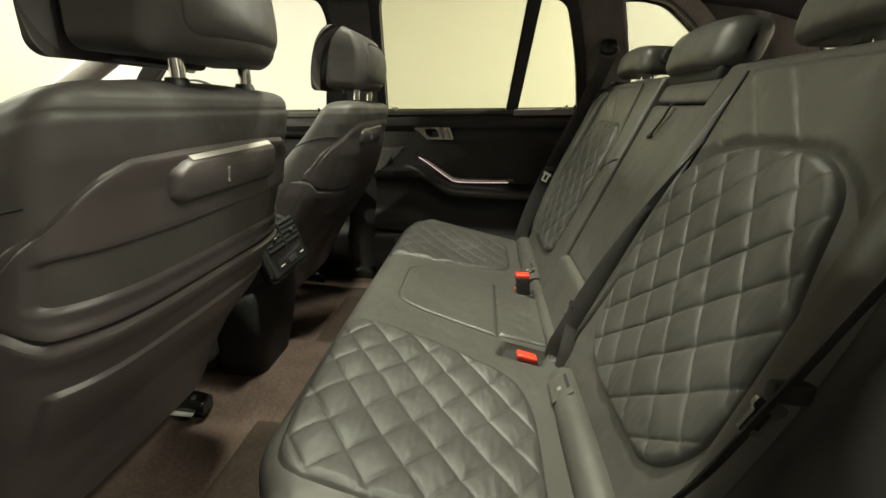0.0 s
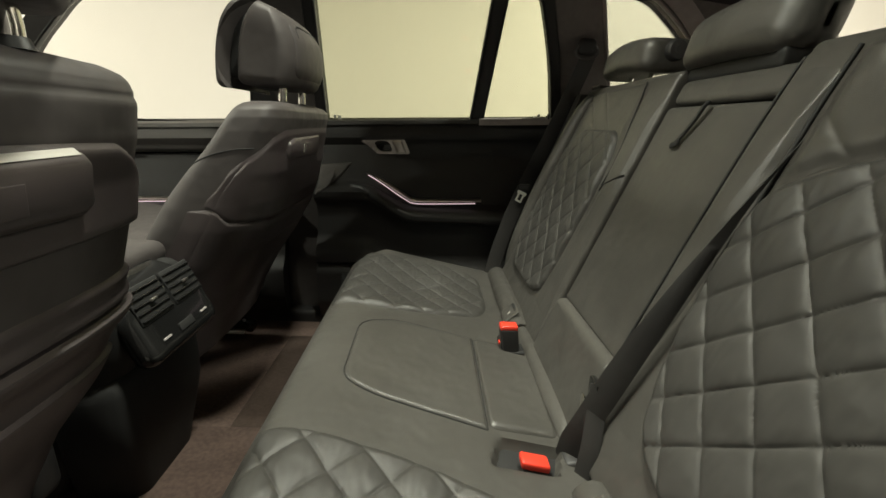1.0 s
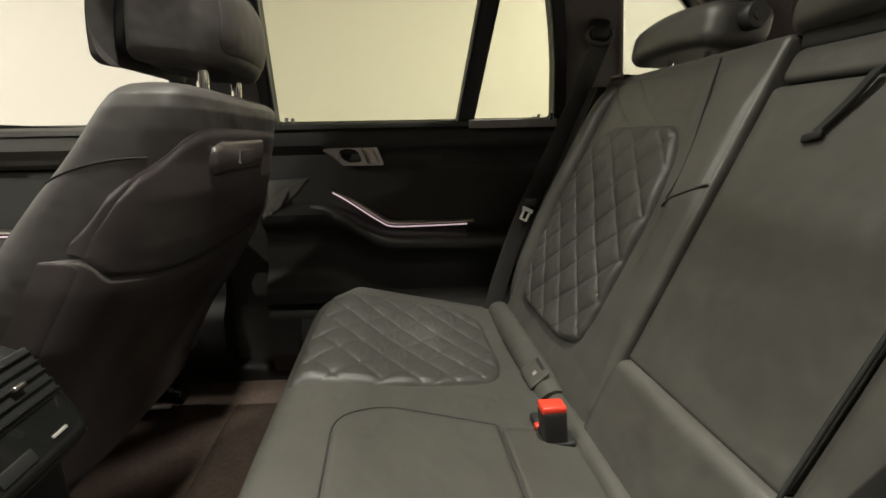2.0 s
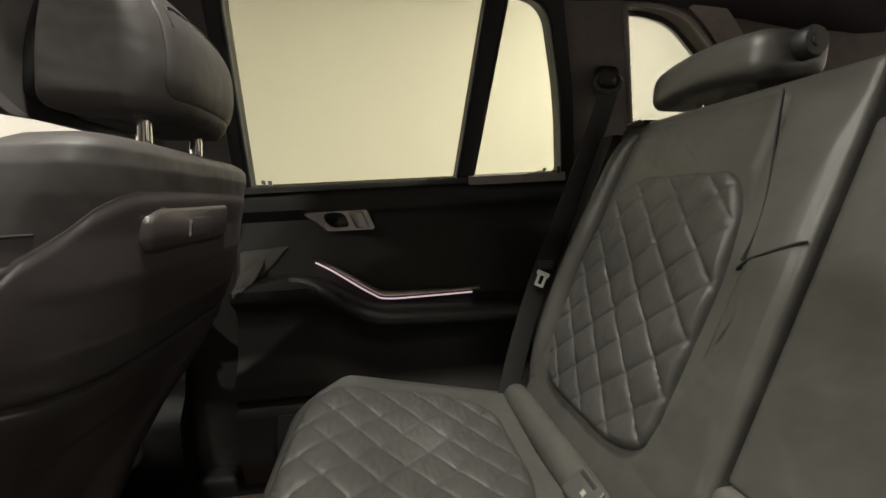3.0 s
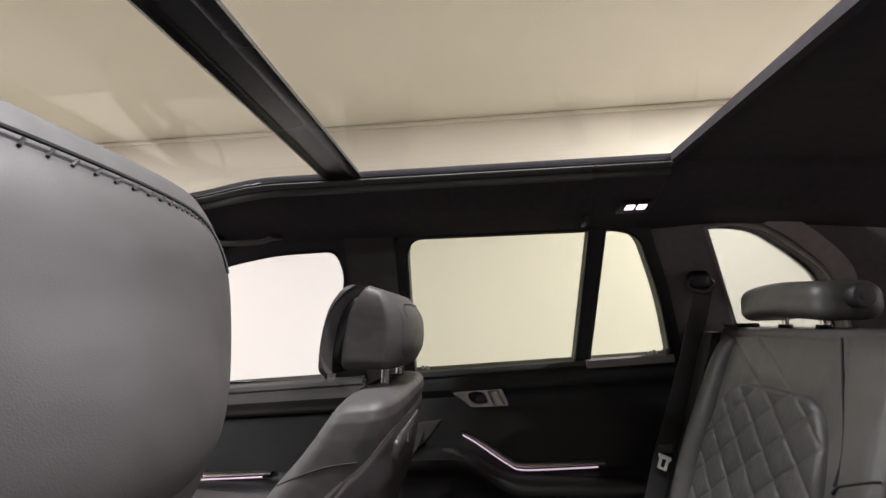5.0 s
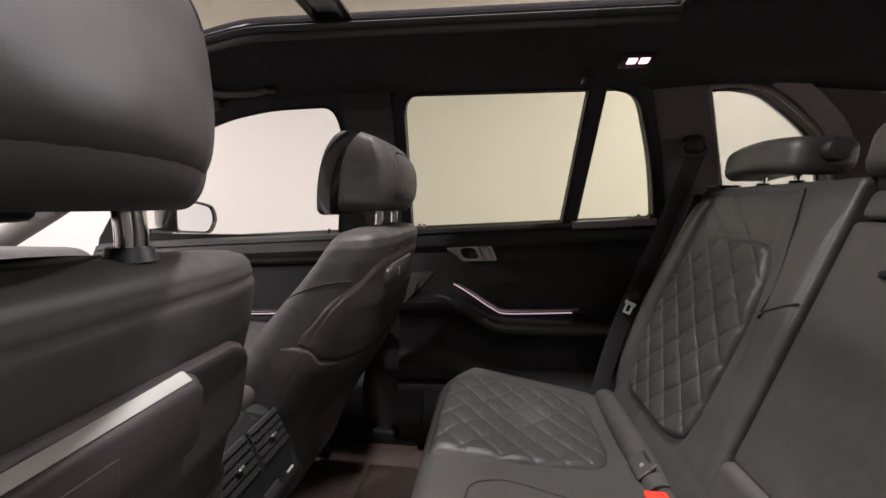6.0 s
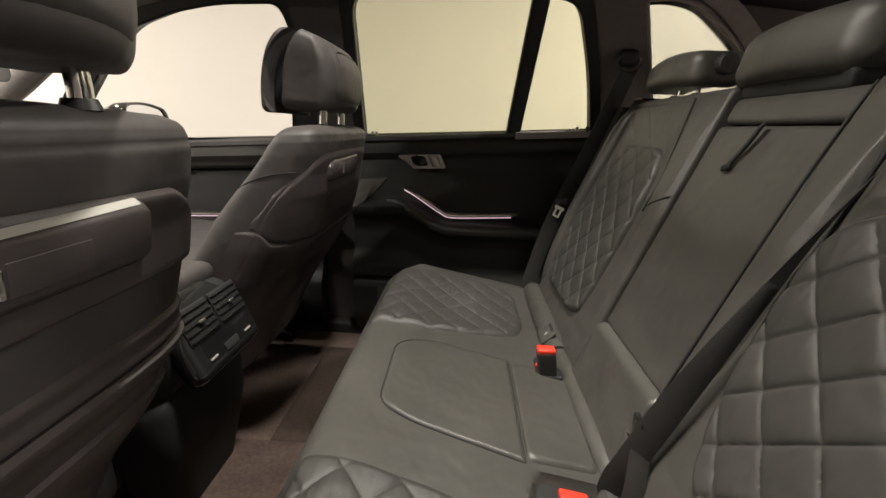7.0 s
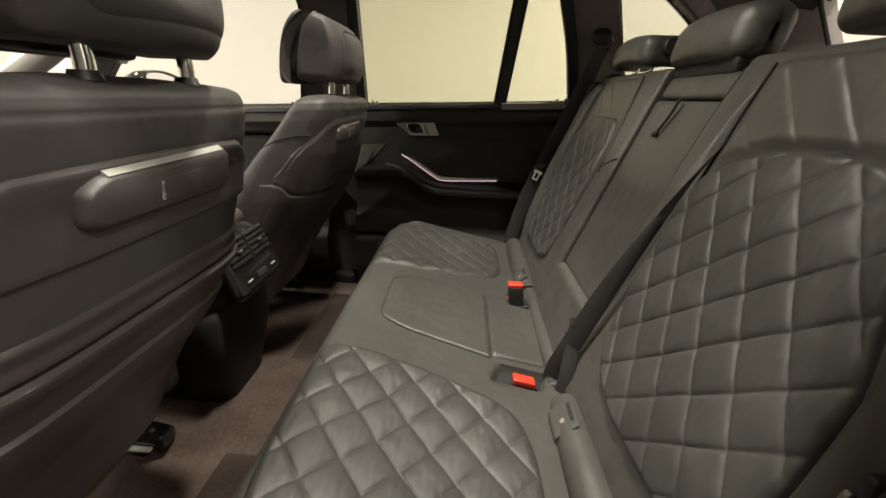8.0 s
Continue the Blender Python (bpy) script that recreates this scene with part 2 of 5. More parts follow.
def rounded(poly, r, n=5):
    """Corners of a 2D outline rounded; r: one radius or one a corner."""
    out = []
    m = len(poly)
    for i in range(m):
        p0, p, p1 = Vector(poly[i - 1]), Vector(poly[i]), Vector(poly[(i + 1) % m])
        rr = r[i] if isinstance(r, (list, tuple)) else r
        a, b = p0 - p, p1 - p
        d = min(rr, a.length * 0.45, b.length * 0.45)
        pa, pb = p + a.normalized() * d, p + b.normalized() * d
        for k in range(n + 1):
            t = k / n
            out.append(pa * (1 - t) ** 2 + p * 2 * t * (1 - t) + pb * t * t)
    return out


def sheet(outer, holes, place, thick, normal, bm=None):
    """A panel with openings: 2D outlines laid into the world by place(u, v), with a thickness along normal."""
    bm = bm or bmesh.new()
    loops = []
    edges = []
    for ring in [outer, *holes]:
        vs = [bm.verts.new((p[0], p[1], 0)) for p in ring]
        es = [bm.edges.new((vs[i], vs[(i + 1) % len(vs)])) for i in range(len(vs))]
        loops.append(vs)
        edges += es
    filled = bmesh.ops.triangle_fill(bm, use_beauty=True, use_dissolve=False, edges=edges)
    faces = [f for f in filled["geom"] if isinstance(f, bmesh.types.BMFace)]
    flat = {v: (v.co.x, v.co.y) for ring in loops for v in ring}
    front = {v: Vector(place(*uv)) for v, uv in flat.items()}
    back = {v: bm.verts.new(front[v] + Vector(normal) * thick) for v in flat}
    for f in faces:
        bm.faces.new([back[v] for v in reversed(f.verts)])
    for ring in loops:
        for i in range(len(ring)):
            a, b = ring[i], ring[(i + 1) % len(ring)]
            bm.faces.new((a, b, back[b], back[a]))
    for v, p in front.items():
        v.co = p
    return bm


def strip_along(path, profile, closed=False, bm=None):
    """A moulding: at each path row (point, out, up) the profile's (out, up) corners."""
    bm = bm or bmesh.new()
    rings = [[bm.verts.new(Vector(p) + Vector(o) * a + Vector(u) * b) for a, b in profile] for p, o, u in path]
    pairs = list(zip(rings, rings[1:])) + ([(rings[-1], rings[0])] if closed else [])
    n = len(profile)
    for a, b in pairs:
        for k in range(n):
            bm.faces.new((a[k], a[(k + 1) % n], b[(k + 1) % n], b[k]))
    if not closed:
        bm.faces.new(rings[0][::-1])
        bm.faces.new(rings[-1])
    return bm


def pad(outline, place, puff=0.012, drop=0.006, depth=0.02, rings=60, relief=None, edge=0.10):
    """A stuffed panel: grid from the outline's middle to its rim; place(u, v, h) lays it on its base, h is the height over it."""
    bm = bmesh.new()
    m = len(outline)
    cu, cv = sum(p[0] for p in outline) / m, sum(p[1] for p in outline) / m
    centre = None
    rows = []
    for k in range(1, rings + 1):
        f = (k / rings) ** 0.8
        row = []
        for p in outline:
            u, v = cu + (p[0] - cu) * f, cv + (p[1] - cv) * f
            rim = (1 - f) / edge
            h = puff * (1 - (1 - min(1, rim)) ** 2.2) - drop * max(0, 1 - rim * 3)
            if relief:
                h += relief(u, v) * min(1, rim * 1.2)
            row.append(bm.verts.new(place(u, v, h)))
        rows.append(row)
    centre = bm.verts.new(place(cu, cv, puff + (relief(cu, cv) if relief else 0)))
    rows.append([bm.verts.new(place(p[0], p[1], -depth)) for p in outline])
    for i in range(m):
        j = (i + 1) % m
        bm.faces.new((centre, rows[0][i], rows[0][j]))
        for a, b in zip(rows, rows[1:]):
            bm.faces.new((a[i], b[i], b[j], a[j]))
    bm.faces.new(rows[-1])
    return bm


def dense(poly, step):
    """The outline with points no further apart than step."""
    out = []
    for i, p in enumerate(poly):
        p, q = Vector(p), Vector(poly[(i + 1) % len(poly)])
        n = max(1, math.ceil((q - p).length / step))
        out += [p + (q - p) * k / n for k in range(n)]
    return out


def quilt(u, v, pitch_u, pitch_v, depth=0.006):
    """Relief of diamond stitching: narrow grooves along both diagonals, deepest where they meet, and a full cushion between them."""
    sway = noise.noise(Vector((u * 14, v * 14, 0.3)))
    a, b = u / pitch_u + v / pitch_v + 0.035 * sway, u / pitch_u - v / pitch_v + 0.03 * noise.noise(Vector((u * 13, v * 13, 4.1)))
    da, db = abs(a - round(a)), abs(b - round(b))
    g = math.exp(-((da / 0.042) ** 1.15))
    k = math.exp(-((db / 0.042) ** 1.15))
    dome = max(0.0, math.sin(math.pi * (a - math.floor(a))) * math.sin(math.pi * (b - math.floor(b)))) ** 0.50
    first, second = 0.72 + 0.30 * noise.noise(Vector((u * 19, v * 19, 8.0))), 1.0 + 0.30 * noise.noise(Vector((u * 17, v * 17, 2.0)))
    pull = 0.35 * math.exp(-((da / 0.14) ** 2 + (db / 0.14) ** 2))   # the stitches draw the corners in
    crease = 0.14 * depth * noise.noise(Vector((u * 120, v * 45, 1.0)))   # faint wrinkles in the hide
    return -depth * (0.42 * max(g * first, k * second) + pull) + 0.95 * depth * dome + crease


def slab(fn, us, vs, off, bm=None):
    """A curved sheet fn(u, v) over a grid, with the thickness off(u, v) as a vector."""
    bm = bm or bmesh.new()
    a = [[bm.verts.new(fn(u, v)) for v in vs] for u in us]
    b = [[bm.verts.new(Vector(fn(u, v)) + Vector(off)) for v in vs] for u in us]
    nu, nv = len(us), len(vs)
    for i in range(nu - 1):
        for j in range(nv - 1):
            bm.faces.new((a[i][j], a[i + 1][j], a[i + 1][j + 1], a[i][j + 1]))
            bm.faces.new((b[i][j], b[i][j + 1], b[i + 1][j + 1], b[i + 1][j]))
    for i in range(nu - 1):
        for j in (0, nv - 1):
            bm.faces.new((a[i][j], a[i + 1][j], b[i + 1][j], b[i][j]))
    for j in range(nv - 1):
        for i in (0, nu - 1):
            bm.faces.new((a[i][j], a[i][j + 1], b[i][j + 1], b[i][j]))
    return bm


def lin(a, b, n):
    return [a + (b - a) * i / n for i in range(n + 1)]


def other(y):
    """The same place on the car's other side."""
    return 2 * CY - y


def mirrored(bm):
    for v in bm.verts:
        v.co.y = other(v.co.y)
    return bm


# ---------------------------------------------------------------- the garage round the car
def room_wall(name, lo, hi, material, label):
    c = [(a + b) / 2 for a, b in zip(lo, hi)]
    s = [b - a for a, b in zip(lo, hi)]
    single(name, rbox(c, s, 0.01, 1, 1), material, label, "wall", "structure", smooth=False)


room_wall("wall_east", (wall_x_front, wall_y_far, ROOM_Z), (wall_x_rear, wall_y_far + 0.2, CEIL_Z), WALL, "pale painted garage wall beside the car")
room_wall("wall_west", (wall_x_front, wall_y_near - 0.2, ROOM_Z), (wall_x_rear, wall_y_near, CEIL_Z), NEAR_WALL, "garage wall behind the open door, darkened to weaken its bounced light")
room_wall("wall_south", (wall_x_front - 0.2, wall_y_near - 0.2, ROOM_Z), (wall_x_front, wall_y_far + 0.2, CEIL_Z), WALL, "pale painted garage wall ahead of the car")
room_wall("wall_north", (wall_x_rear, wall_y_near - 0.2, ROOM_Z), (wall_x_rear + 0.2, wall_y_far + 0.2, CEIL_Z), WALL, "pale painted garage wall behind the car")
room_wall("ground", (wall_x_front - 0.2, wall_y_near - 0.2, ROOM_Z - 0.2), (wall_x_rear + 0.2, wall_y_far + 0.2, ROOM_Z), CONCRETE, "grey concrete garage floor")
room_wall("ceiling", (wall_x_front - 0.2, wall_y_near - 0.2, CEIL_Z), (wall_x_rear + 0.2, wall_y_far + 0.2, CEIL_Z + 0.2), CEILING, "cream painted garage ceiling")
single("trim", rbox(((wall_x_front + wall_x_rear) / 2, wall_y_far - 0.012, CEIL_Z - 0.02), (wall_x_rear - wall_x_front, 0.024, 0.03), 0.006, 1, 2), CEILING, "thin painted moulding between wall and ceiling", "trim", "structure")

# The added unseen lamps get the same panel body as the rest.
for x, y, w in LAMPS:
    t = thing("ceiling_lamp", (x, y, CEIL_Z), "square glowing ceiling lamp panel with white rim", "ceiling lamp", "ceiling lamps")
    part("rim", sheet(rounded([(-0.115, -0.115), (0.115, -0.115), (0.115, 0.115), (-0.115, 0.115)], 0.02), [[(-0.095, -0.095), (-0.095, 0.095), (0.095, 0.095), (0.095, -0.095)]], lambda u, v: (x + u, y + v, CEIL_Z - 0.03), 0.03, (0, 0, 1)), CEILING, t)
    part("diffuser", rbox((x, y, CEIL_Z - 0.012), (0.188, 0.188, 0.016), 0.004, 1, 1), LAMP_GLOW, t, "glowing diffuser")
    data = bpy.data.lights.new("ceiling_light", "AREA")
    data.energy, data.size, data.color = w, 0.15, (1.0, 0.96, 0.90)
    new("ceiling_light", data).matrix_world = pose(x, y, CEIL_Z - 0.035)


# ---------------------------------------------------------------- car body
def side_y(z):
    """The inner face of doors and pillars at a height: it leans in above the sills."""
    return 0.82 - 0.453 * (z - 0.74) if z > 0.70 else 0.838


def on_side(u, v, inward=0.0):
    return (u, side_y(v) - inward, v)


def belt_z(x):
    return 0.720 + 0.054 * x


REAR_WIN = rounded([(-0.056, 0.717), (0.427, 0.742), (0.460, 1.109), (-0.046, 1.107)], [0.004, 0.004, 0.004, 0.055], 6)
QUARTER_WIN = rounded([(0.466, 0.744), (0.699, 0.757), (0.656, 0.925), (0.588, 1.092), (0.500, 1.110)], [0.004, 0.012, 0.2, 0.06, 0.004], 6)
FRONT_WIN = rounded([(-1.16, 0.660), (-0.305, 0.704), (-0.232, 1.02), (-0.252, 1.083), (-0.43, 1.079), (-0.574, 1.057), (-0.718, 1.017), (-0.884, 0.902), (-1.02, 0.79)], [0.01, 0.01, 0.05, 0.05, 0.05, 0.05, 0.05, 0.05, 0.05], 5)
CARGO_WIN = rounded([(0.905, 0.760), (0.764, 1.106), (0.83, 1.112), (0.915, 1.099), (1.02, 1.035), (1.10, 0.975), (1.19, 0.80)], [0.02, 0.006, 0.05, 0.05, 0.05, 0.05, 0.02], 5)


def window_pane(ring, inward=-0.022):
    cu, cv = sum(p[0] for p in ring) / len(ring), sum(p[1] for p in ring) / len(ring)
    return sheet([(cu + (p[0] - cu) * 1.03, cv + (p[1] - cv) * 1.05) for p in ring], [], lambda u, v: on_side(u, v, inward), 0.004, (0, 1, 0.45))


def seal(ring, r=0.005, inward=0.0):
    pts = [on_side(p[0], p[1], inward) for p in ring]
    return tube(pts + pts[:1], r, 6, cap=False)


DOOR_SHAPE = [(-0.02, 0.805), (0.03, 0.775), (0.10, 0.745), (0.22, 0.742), (0.27, 0.775), (0.35, 0.79), (0.39, 0.775), (0.415, 0.742), (0.44, 0.742), (0.456, 0.795), (0.50, 0.806), (0.56, 0.822), (0.63, 0.838), (0.665, 0.828), (0.69, 0.803), (0.72, 0.806), (0.745, 0.815)]


def door_skin(x, f, front):
    """The padded inner face of a door; f runs from its foot to the sill."""
    z = -0.02 + (belt_z(x) + 0.02) * f
    zz = z * 0.74 / belt_z(x)
    y = interp(DOOR_SHAPE, zz)
    lift = sstep(0.34, 0.16, x - front) * 0.075   # the armrest rises towards the pull
    y2 = interp(DOOR_SHAPE, zz - lift) if zz > 0.25 and zz < 0.66 else y
    return (x, y2, z)


def handle_set(door, x0, z0, y0, flip=1):
    """The bright pull cup and lever of a door."""
    h = part("inner_handle", sheet(rounded([(x0 - 0.085, z0 + 0.012), (x0 - 0.045, z0 + 0.026), (x0 + 0.062, z0 + 0.024), (x0 + 0.082, z0 - 0.024), (x0 - 0.03, z0 - 0.028), (x0 - 0.055, z0 - 0.006)], 0.008, 4),
             [rounded([(x0 - 0.040, z0 + 0.010), (x0 - 0.022, z0 + 0.017), (x0 + 0.010, z0 + 0.015), (x0 + 0.024, z0 - 0.018), (x0 - 0.018, z0 - 0.020), (x0 - 0.034, z0 - 0.008)], 0.014, 5)], lambda u, v: (u, y0, v), 0.018, (0, 1, 0)), SATIN, door, "satin metal inner handle")
    part("cup", rbox((x0 - 0.005, y0 + 0.022, z0), (0.075, 0.012, 0.05), 0.005, 1, 2), GLOSS_BLACK, h)
    part("lever", rbox((x0 + 0.044, y0 - 0.003, z0 - 0.001), (0.034, 0.012, 0.040), 0.005, 2, 2, warp=lambda p: (p.x - (p.z - z0) * 0.45, p.y, p.z)), SATIN, h)
    return h


def trim_strip(door, x0, dx, z0, y0):
    """The bright bent strip over the armrest."""
    pts = [(x0, 0.559 + z0), (x0 + 0.045, 0.538 + z0), (x0 + 0.13, 0.487 + z0), (x0 + 0.165, 0.472 + z0), (x0 + 0.25, 0.473 + z0), (x0 + dx, 0.480 + z0)]
    line = spline(pts, 5)
    n = len(line)
    rows = []
    for i, p in enumerate(line):
        w = 0.006 + 0.014 * min(1, i / n * 3) * (1 - 0.6 * i / n)
        rows.append((p, w))
    bm = bmesh.new()
    rings = []
    for p, w in rows:
        y = y0 - 0.012 * sstep(x0, x0 + 0.15, p[0])
        rings.append([bm.verts.new(q) for q in ((p[0], y + 0.012, p[1] + w / 2), (p[0], y, p[1] + w / 2 - 0.002), (p[0], y - 0.004, p[1]), (p[0], y, p[1] - w / 2 + 0.002), (p[0], y + 0.012, p[1] - w / 2))])
    for a, b in zip(rings, rings[1:]):
        for k in range(4):
            bm.faces.new((a[k], a[k + 1], b[k + 1], b[k]))
    strip = part("trim_strip", bm, SATIN, door, "bright bent metal strip")
    glowing = [(p[0], y0 - 0.004 - 0.012 * sstep(x0, x0 + 0.15, p[0]), p[1] - w / 2 - 0.001) for p, w in rows[1:-1]]
    part("light_line", tube(glowing, 0.0022, 6), LIGHT_LINE, strip, "glowing pinkish light line")


def rear_door():
    d = thing("car_door", (0.3, 0.83, 0.0), "closed black rear car door with tinted window and bright handle", "car door")
    part("trim_panel", slab(lambda x, f: door_skin(x, f, -0.09), lin(-0.088, 0.725, 46), lin(0, 1, 60), (0, 0.05, 0)), DOOR_TRIM, d)
    part("window_frame", sheet(rounded([(-0.088, 0.70), (0.725, 0.742), (0.722, 0.79), (0.678, 0.945), (0.612, 1.115), (0.57, 1.135), (-0.02, 1.135), (-0.082, 1.10)], 0.02, 4), [REAR_WIN, QUARTER_WIN], lambda u, v: on_side(u, v, 0.004), 0.05, (0, 1, 0.3)), PLASTIC, d)
    w = part("window", window_pane([p for p in REAR_WIN]), GLASS_PRIVACY, d, "tinted side window")
    w.visible_shadow = False
    w = part("quarter_window", window_pane(QUARTER_WIN), GLASS_PRIVACY, d, "small tinted quarter window")
    w.visible_shadow = False
    for ring in (REAR_WIN, QUARTER_WIN):
        part("seal", seal(ring, 0.004, 0.004), RUBBER, d)
    part("sill_cap", strip_along([((x, 0.812, belt_z(x) + 0.004), (0, 1, 0), (0, 0, 1)) for x in lin(-0.085, 0.70, 20)], [(-0.014, -0.012), (-0.010, -0.001), (0.0, 0.004), (0.016, 0.002), (0.02, -0.012)]), DOOR_TRIM, d, "grained ledge under the window")
    # Light on the sill here is painted by the paler cloth colour.
    part("quarter_ledge", strip_along([((x, 0.808, belt_z(x) + 0.006), (0, 1, 0), (0, 0, 1)) for x in lin(0.455, 0.70, 8)], [(-0.016, -0.020), (-0.013, 0.0), (0.0, 0.004), (0.014, 0.003), (0.016, -0.012)]), PILLAR_REAR_LIT, d, "ledge under the quarter window, coloured paler for the light on it")
    part("lock_pin", tube([(0.683, 0.800, 0.752), (0.683, 0.798, 0.776), (0.683, 0.798, 0.779)], [0.005, 0.005, 0.002], 8), PLASTIC, d)
    for a, b, c in ((0.640, 0.760, 0.010), (0.653, 0.762, 0.014), (-0.035, 0.732, 0.010), (-0.020, 0.729, 0.012)):
        part("printed_mark", sheet([(a, b), (a + 0.009, b), (a + 0.009, b + c), (a, b + c)], [], lambda u, v: on_side(u, v, -0.019), 0.001, (0, 1, 0.45)), PRINT, d, "tiny pale maker's mark")
    handle_set(d, 0.145, 0.650, 0.812)
    trim_strip(d, 0.083, 0.395, 0.0, 0.790)
    part("armrest", slab(lambda x, a: (x, 0.775 - 0.060 * math.sin(a) * sstep(0.02, 0.16, x) * sstep(0.72, 0.6, x), 0.425 + 0.026 * math.cos(a) + 0.070 * sstep(0.25, 0.07, x)), lin(0.03, 0.69, 30), lin(0, math.pi, 12), (0, 0.03, 0)), DOOR_TRIM, d)
    # Added pad: its pale colour stands in for light falling on the door.
    inset = rounded([(-0.082, 0.578), (0.030, 0.590), (-0.008, 0.540), (-0.055, 0.503), (-0.082, 0.480)], [0.008, 0.006, 0.03, 0.03, 0.008], 4)
    part("front_light_patch", pad(dense(inset, 0.008), lambda u, v, h: (u, interp(DOOR_SHAPE, v * 0.74 / belt_z(u) - 0.075 * sstep(0.34, 0.16, u + 0.09)) - 0.001 - h, v), 0.004, 0.001, 0.006, 10, None, 0.3), DOOR_TRIM_LIT, d, "added pale patch for the light on the door's front edge")
    part("door_pocket", slab(lambda x, v: (x, 0.735 - 0.02 * math.sin(math.pi * v), 0.05 + 0.16 * v), lin(0.0, 0.62, 16), lin(0, 1, 8), (0, 0.012, 0)), DOOR_LOW, d)
    return d


def front_door():
    d = thing("car_door", (-0.7, 0.83, 0.0), "closed black front car door with clear window", "car door")
    part("trim_panel", slab(lambda x, f: door_skin(x, f, -1.07), lin(-1.20, -0.205, 46), lin(0, 0.86, 50), (0, 0.05, 0)), DOOR_TRIM, d)
    # Upper panel and sill ledge carry their light as a paler colour.
    part("upper_panel", slab(lambda x, f: Vector(door_skin(x, f, -1.07)) - Vector((0, 0.018 * sstep(0.868, 0.885, f) * sstep(1.03, 0.90, f), 0)), lin(-1.20, -0.205, 30), lin(0.868, 1, 18), (0, 0.05, 0)), DOOR_TRIM_LIT, d, "padded upper door panel, coloured paler for the light on it")
    part("window_frame", sheet(rounded([(-1.22, 0.648), (-0.200, 0.697), (-0.192, 1.04), (-0.215, 1.125), (-0.43, 1.122), (-0.60, 1.098), (-0.745, 1.055), (-0.92, 0.935), (-1.06, 0.825), (-1.21, 0.69)], 0.02, 4), [FRONT_WIN], lambda u, v: on_side(u, v, 0.004), 0.05, (0, 1, 0.3)), PLASTIC, d)
    w = part("window", window_pane(FRONT_WIN), GLASS_CLEAR, d, "clear side window")
    w.visible_shadow = False
    part("seal", seal(FRONT_WIN, 0.004, 0.004), RUBBER, d)
    part("sill_cap", strip_along([((x, 0.820, belt_z(x) + 0.004), (0, 1, 0), (0, 0, 1)) for x in lin(-1.19, -0.21, 20)], [(-0.026, -0.016), (-0.022, -0.004), (0.0, 0.004), (0.012, 0.002), (0.014, -0.012)]), DOOR_TRIM_LIT, d, "grained ledge under the window")
    handle_set(d, -0.790, 0.626, 0.802)
    trim_strip(d, -0.90, 0.42, -0.033, 0.795)
    part("armrest", slab(lambda x, a: (x, 0.775 - 0.055 * math.sin(a) * sstep(-1.02, -0.86, x) * sstep(-0.2, -0.3, x), 0.40 + 0.028 * math.cos(a)), lin(-1.0, -0.22, 30), lin(0, math.pi, 12), (0, 0.03, 0)), DOOR_TRIM, d)
    part("lock_pin", tube([(-0.335, 0.822, 0.70), (-0.335, 0.820, 0.722), (-0.335, 0.820, 0.724)], [0.004, 0.0045, 0.002], 8), PLASTIC, d)
    return d


rear_door()
front_door()

# pillars and cargo side, on both sides
def pillar_b(flip):
    bm = sheet(rounded([(-0.225, -0.06), (-0.075, -0.06), (-0.085, 0.72), (-0.078, 1.125), (-0.225, 1.125), (-0.20, 0.70)], 0.01, 3), [], lambda u, v: on_side(u, v, 0.014), 0.06, (0, 1, 0.2))
    return mirrored(bm) if flip else bm


QUARTER_RING = rounded([(0.70, 0.05), (0.72, 0.60), (0.727, 0.79), (0.683, 0.945), (0.618, 1.12), (0.66, 1.16), (1.22, 1.13), (1.42, 0.75), (1.42, 0.05)], 0.01, 3)


def pillar_c(flip):
    ring = QUARTER_RING
    if flip:   # the open doorway runs round the wheel arch
        ring = rounded([(0.50, 0.05), (0.505, 0.36), (0.56, 0.50), (0.66, 0.62), (0.722, 0.74), (0.727, 0.79), (0.683, 0.945), (0.618, 1.12), (0.66, 1.16), (1.22, 1.13), (1.42, 0.75), (1.42, 0.05)], 0.03, 4)
    bm = sheet(ring, [CARGO_WIN], lambda u, v: on_side(u, v, -0.012), 0.05, (0, 1, 0.2))
    return mirrored(bm) if flip else bm


for flip in (False, True):
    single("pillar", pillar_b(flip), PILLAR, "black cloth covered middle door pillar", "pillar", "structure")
    single("quarter_trim", pillar_c(flip), PILLAR_REAR_LIT, "dark cloth covered rear pillar and luggage side trim", "pillar", "structure")
    bm = window_pane(CARGO_WIN, -0.03)
    w = single("window_1" if not flip else "window_2", mirrored(bm) if flip else bm, GLASS_CARGO, "side window beside the luggage space", "window", "structure")
    w.visible_shadow = False
    bm = seal(CARGO_WIN, 0.006, -0.012)
    single("window_trim", mirrored(bm) if flip else bm, CARGO, "grey edge round the luggage side window", "trim", "structure")
    # Light on the window reveal, given by a band in pale colour.
    slope = spline([(0.905, 1.104), (0.965, 1.072), (1.02, 1.035), (1.07, 0.995), (1.105, 0.955), (1.13, 0.90)], 4)
    bm = slab(lambda k, v: on_side(slope[k][0] + 0.030 * v, slope[k][1] + 0.026 * v, 0.004 + 0.012 * v), range(len(slope)), lin(0, 1, 4), (0, 0.006, 0.003))
    single("window_trim", mirrored(bm) if flip else bm, CARGO, "sloping reveal above the luggage side window, pale for the light on it", "trim", "structure")

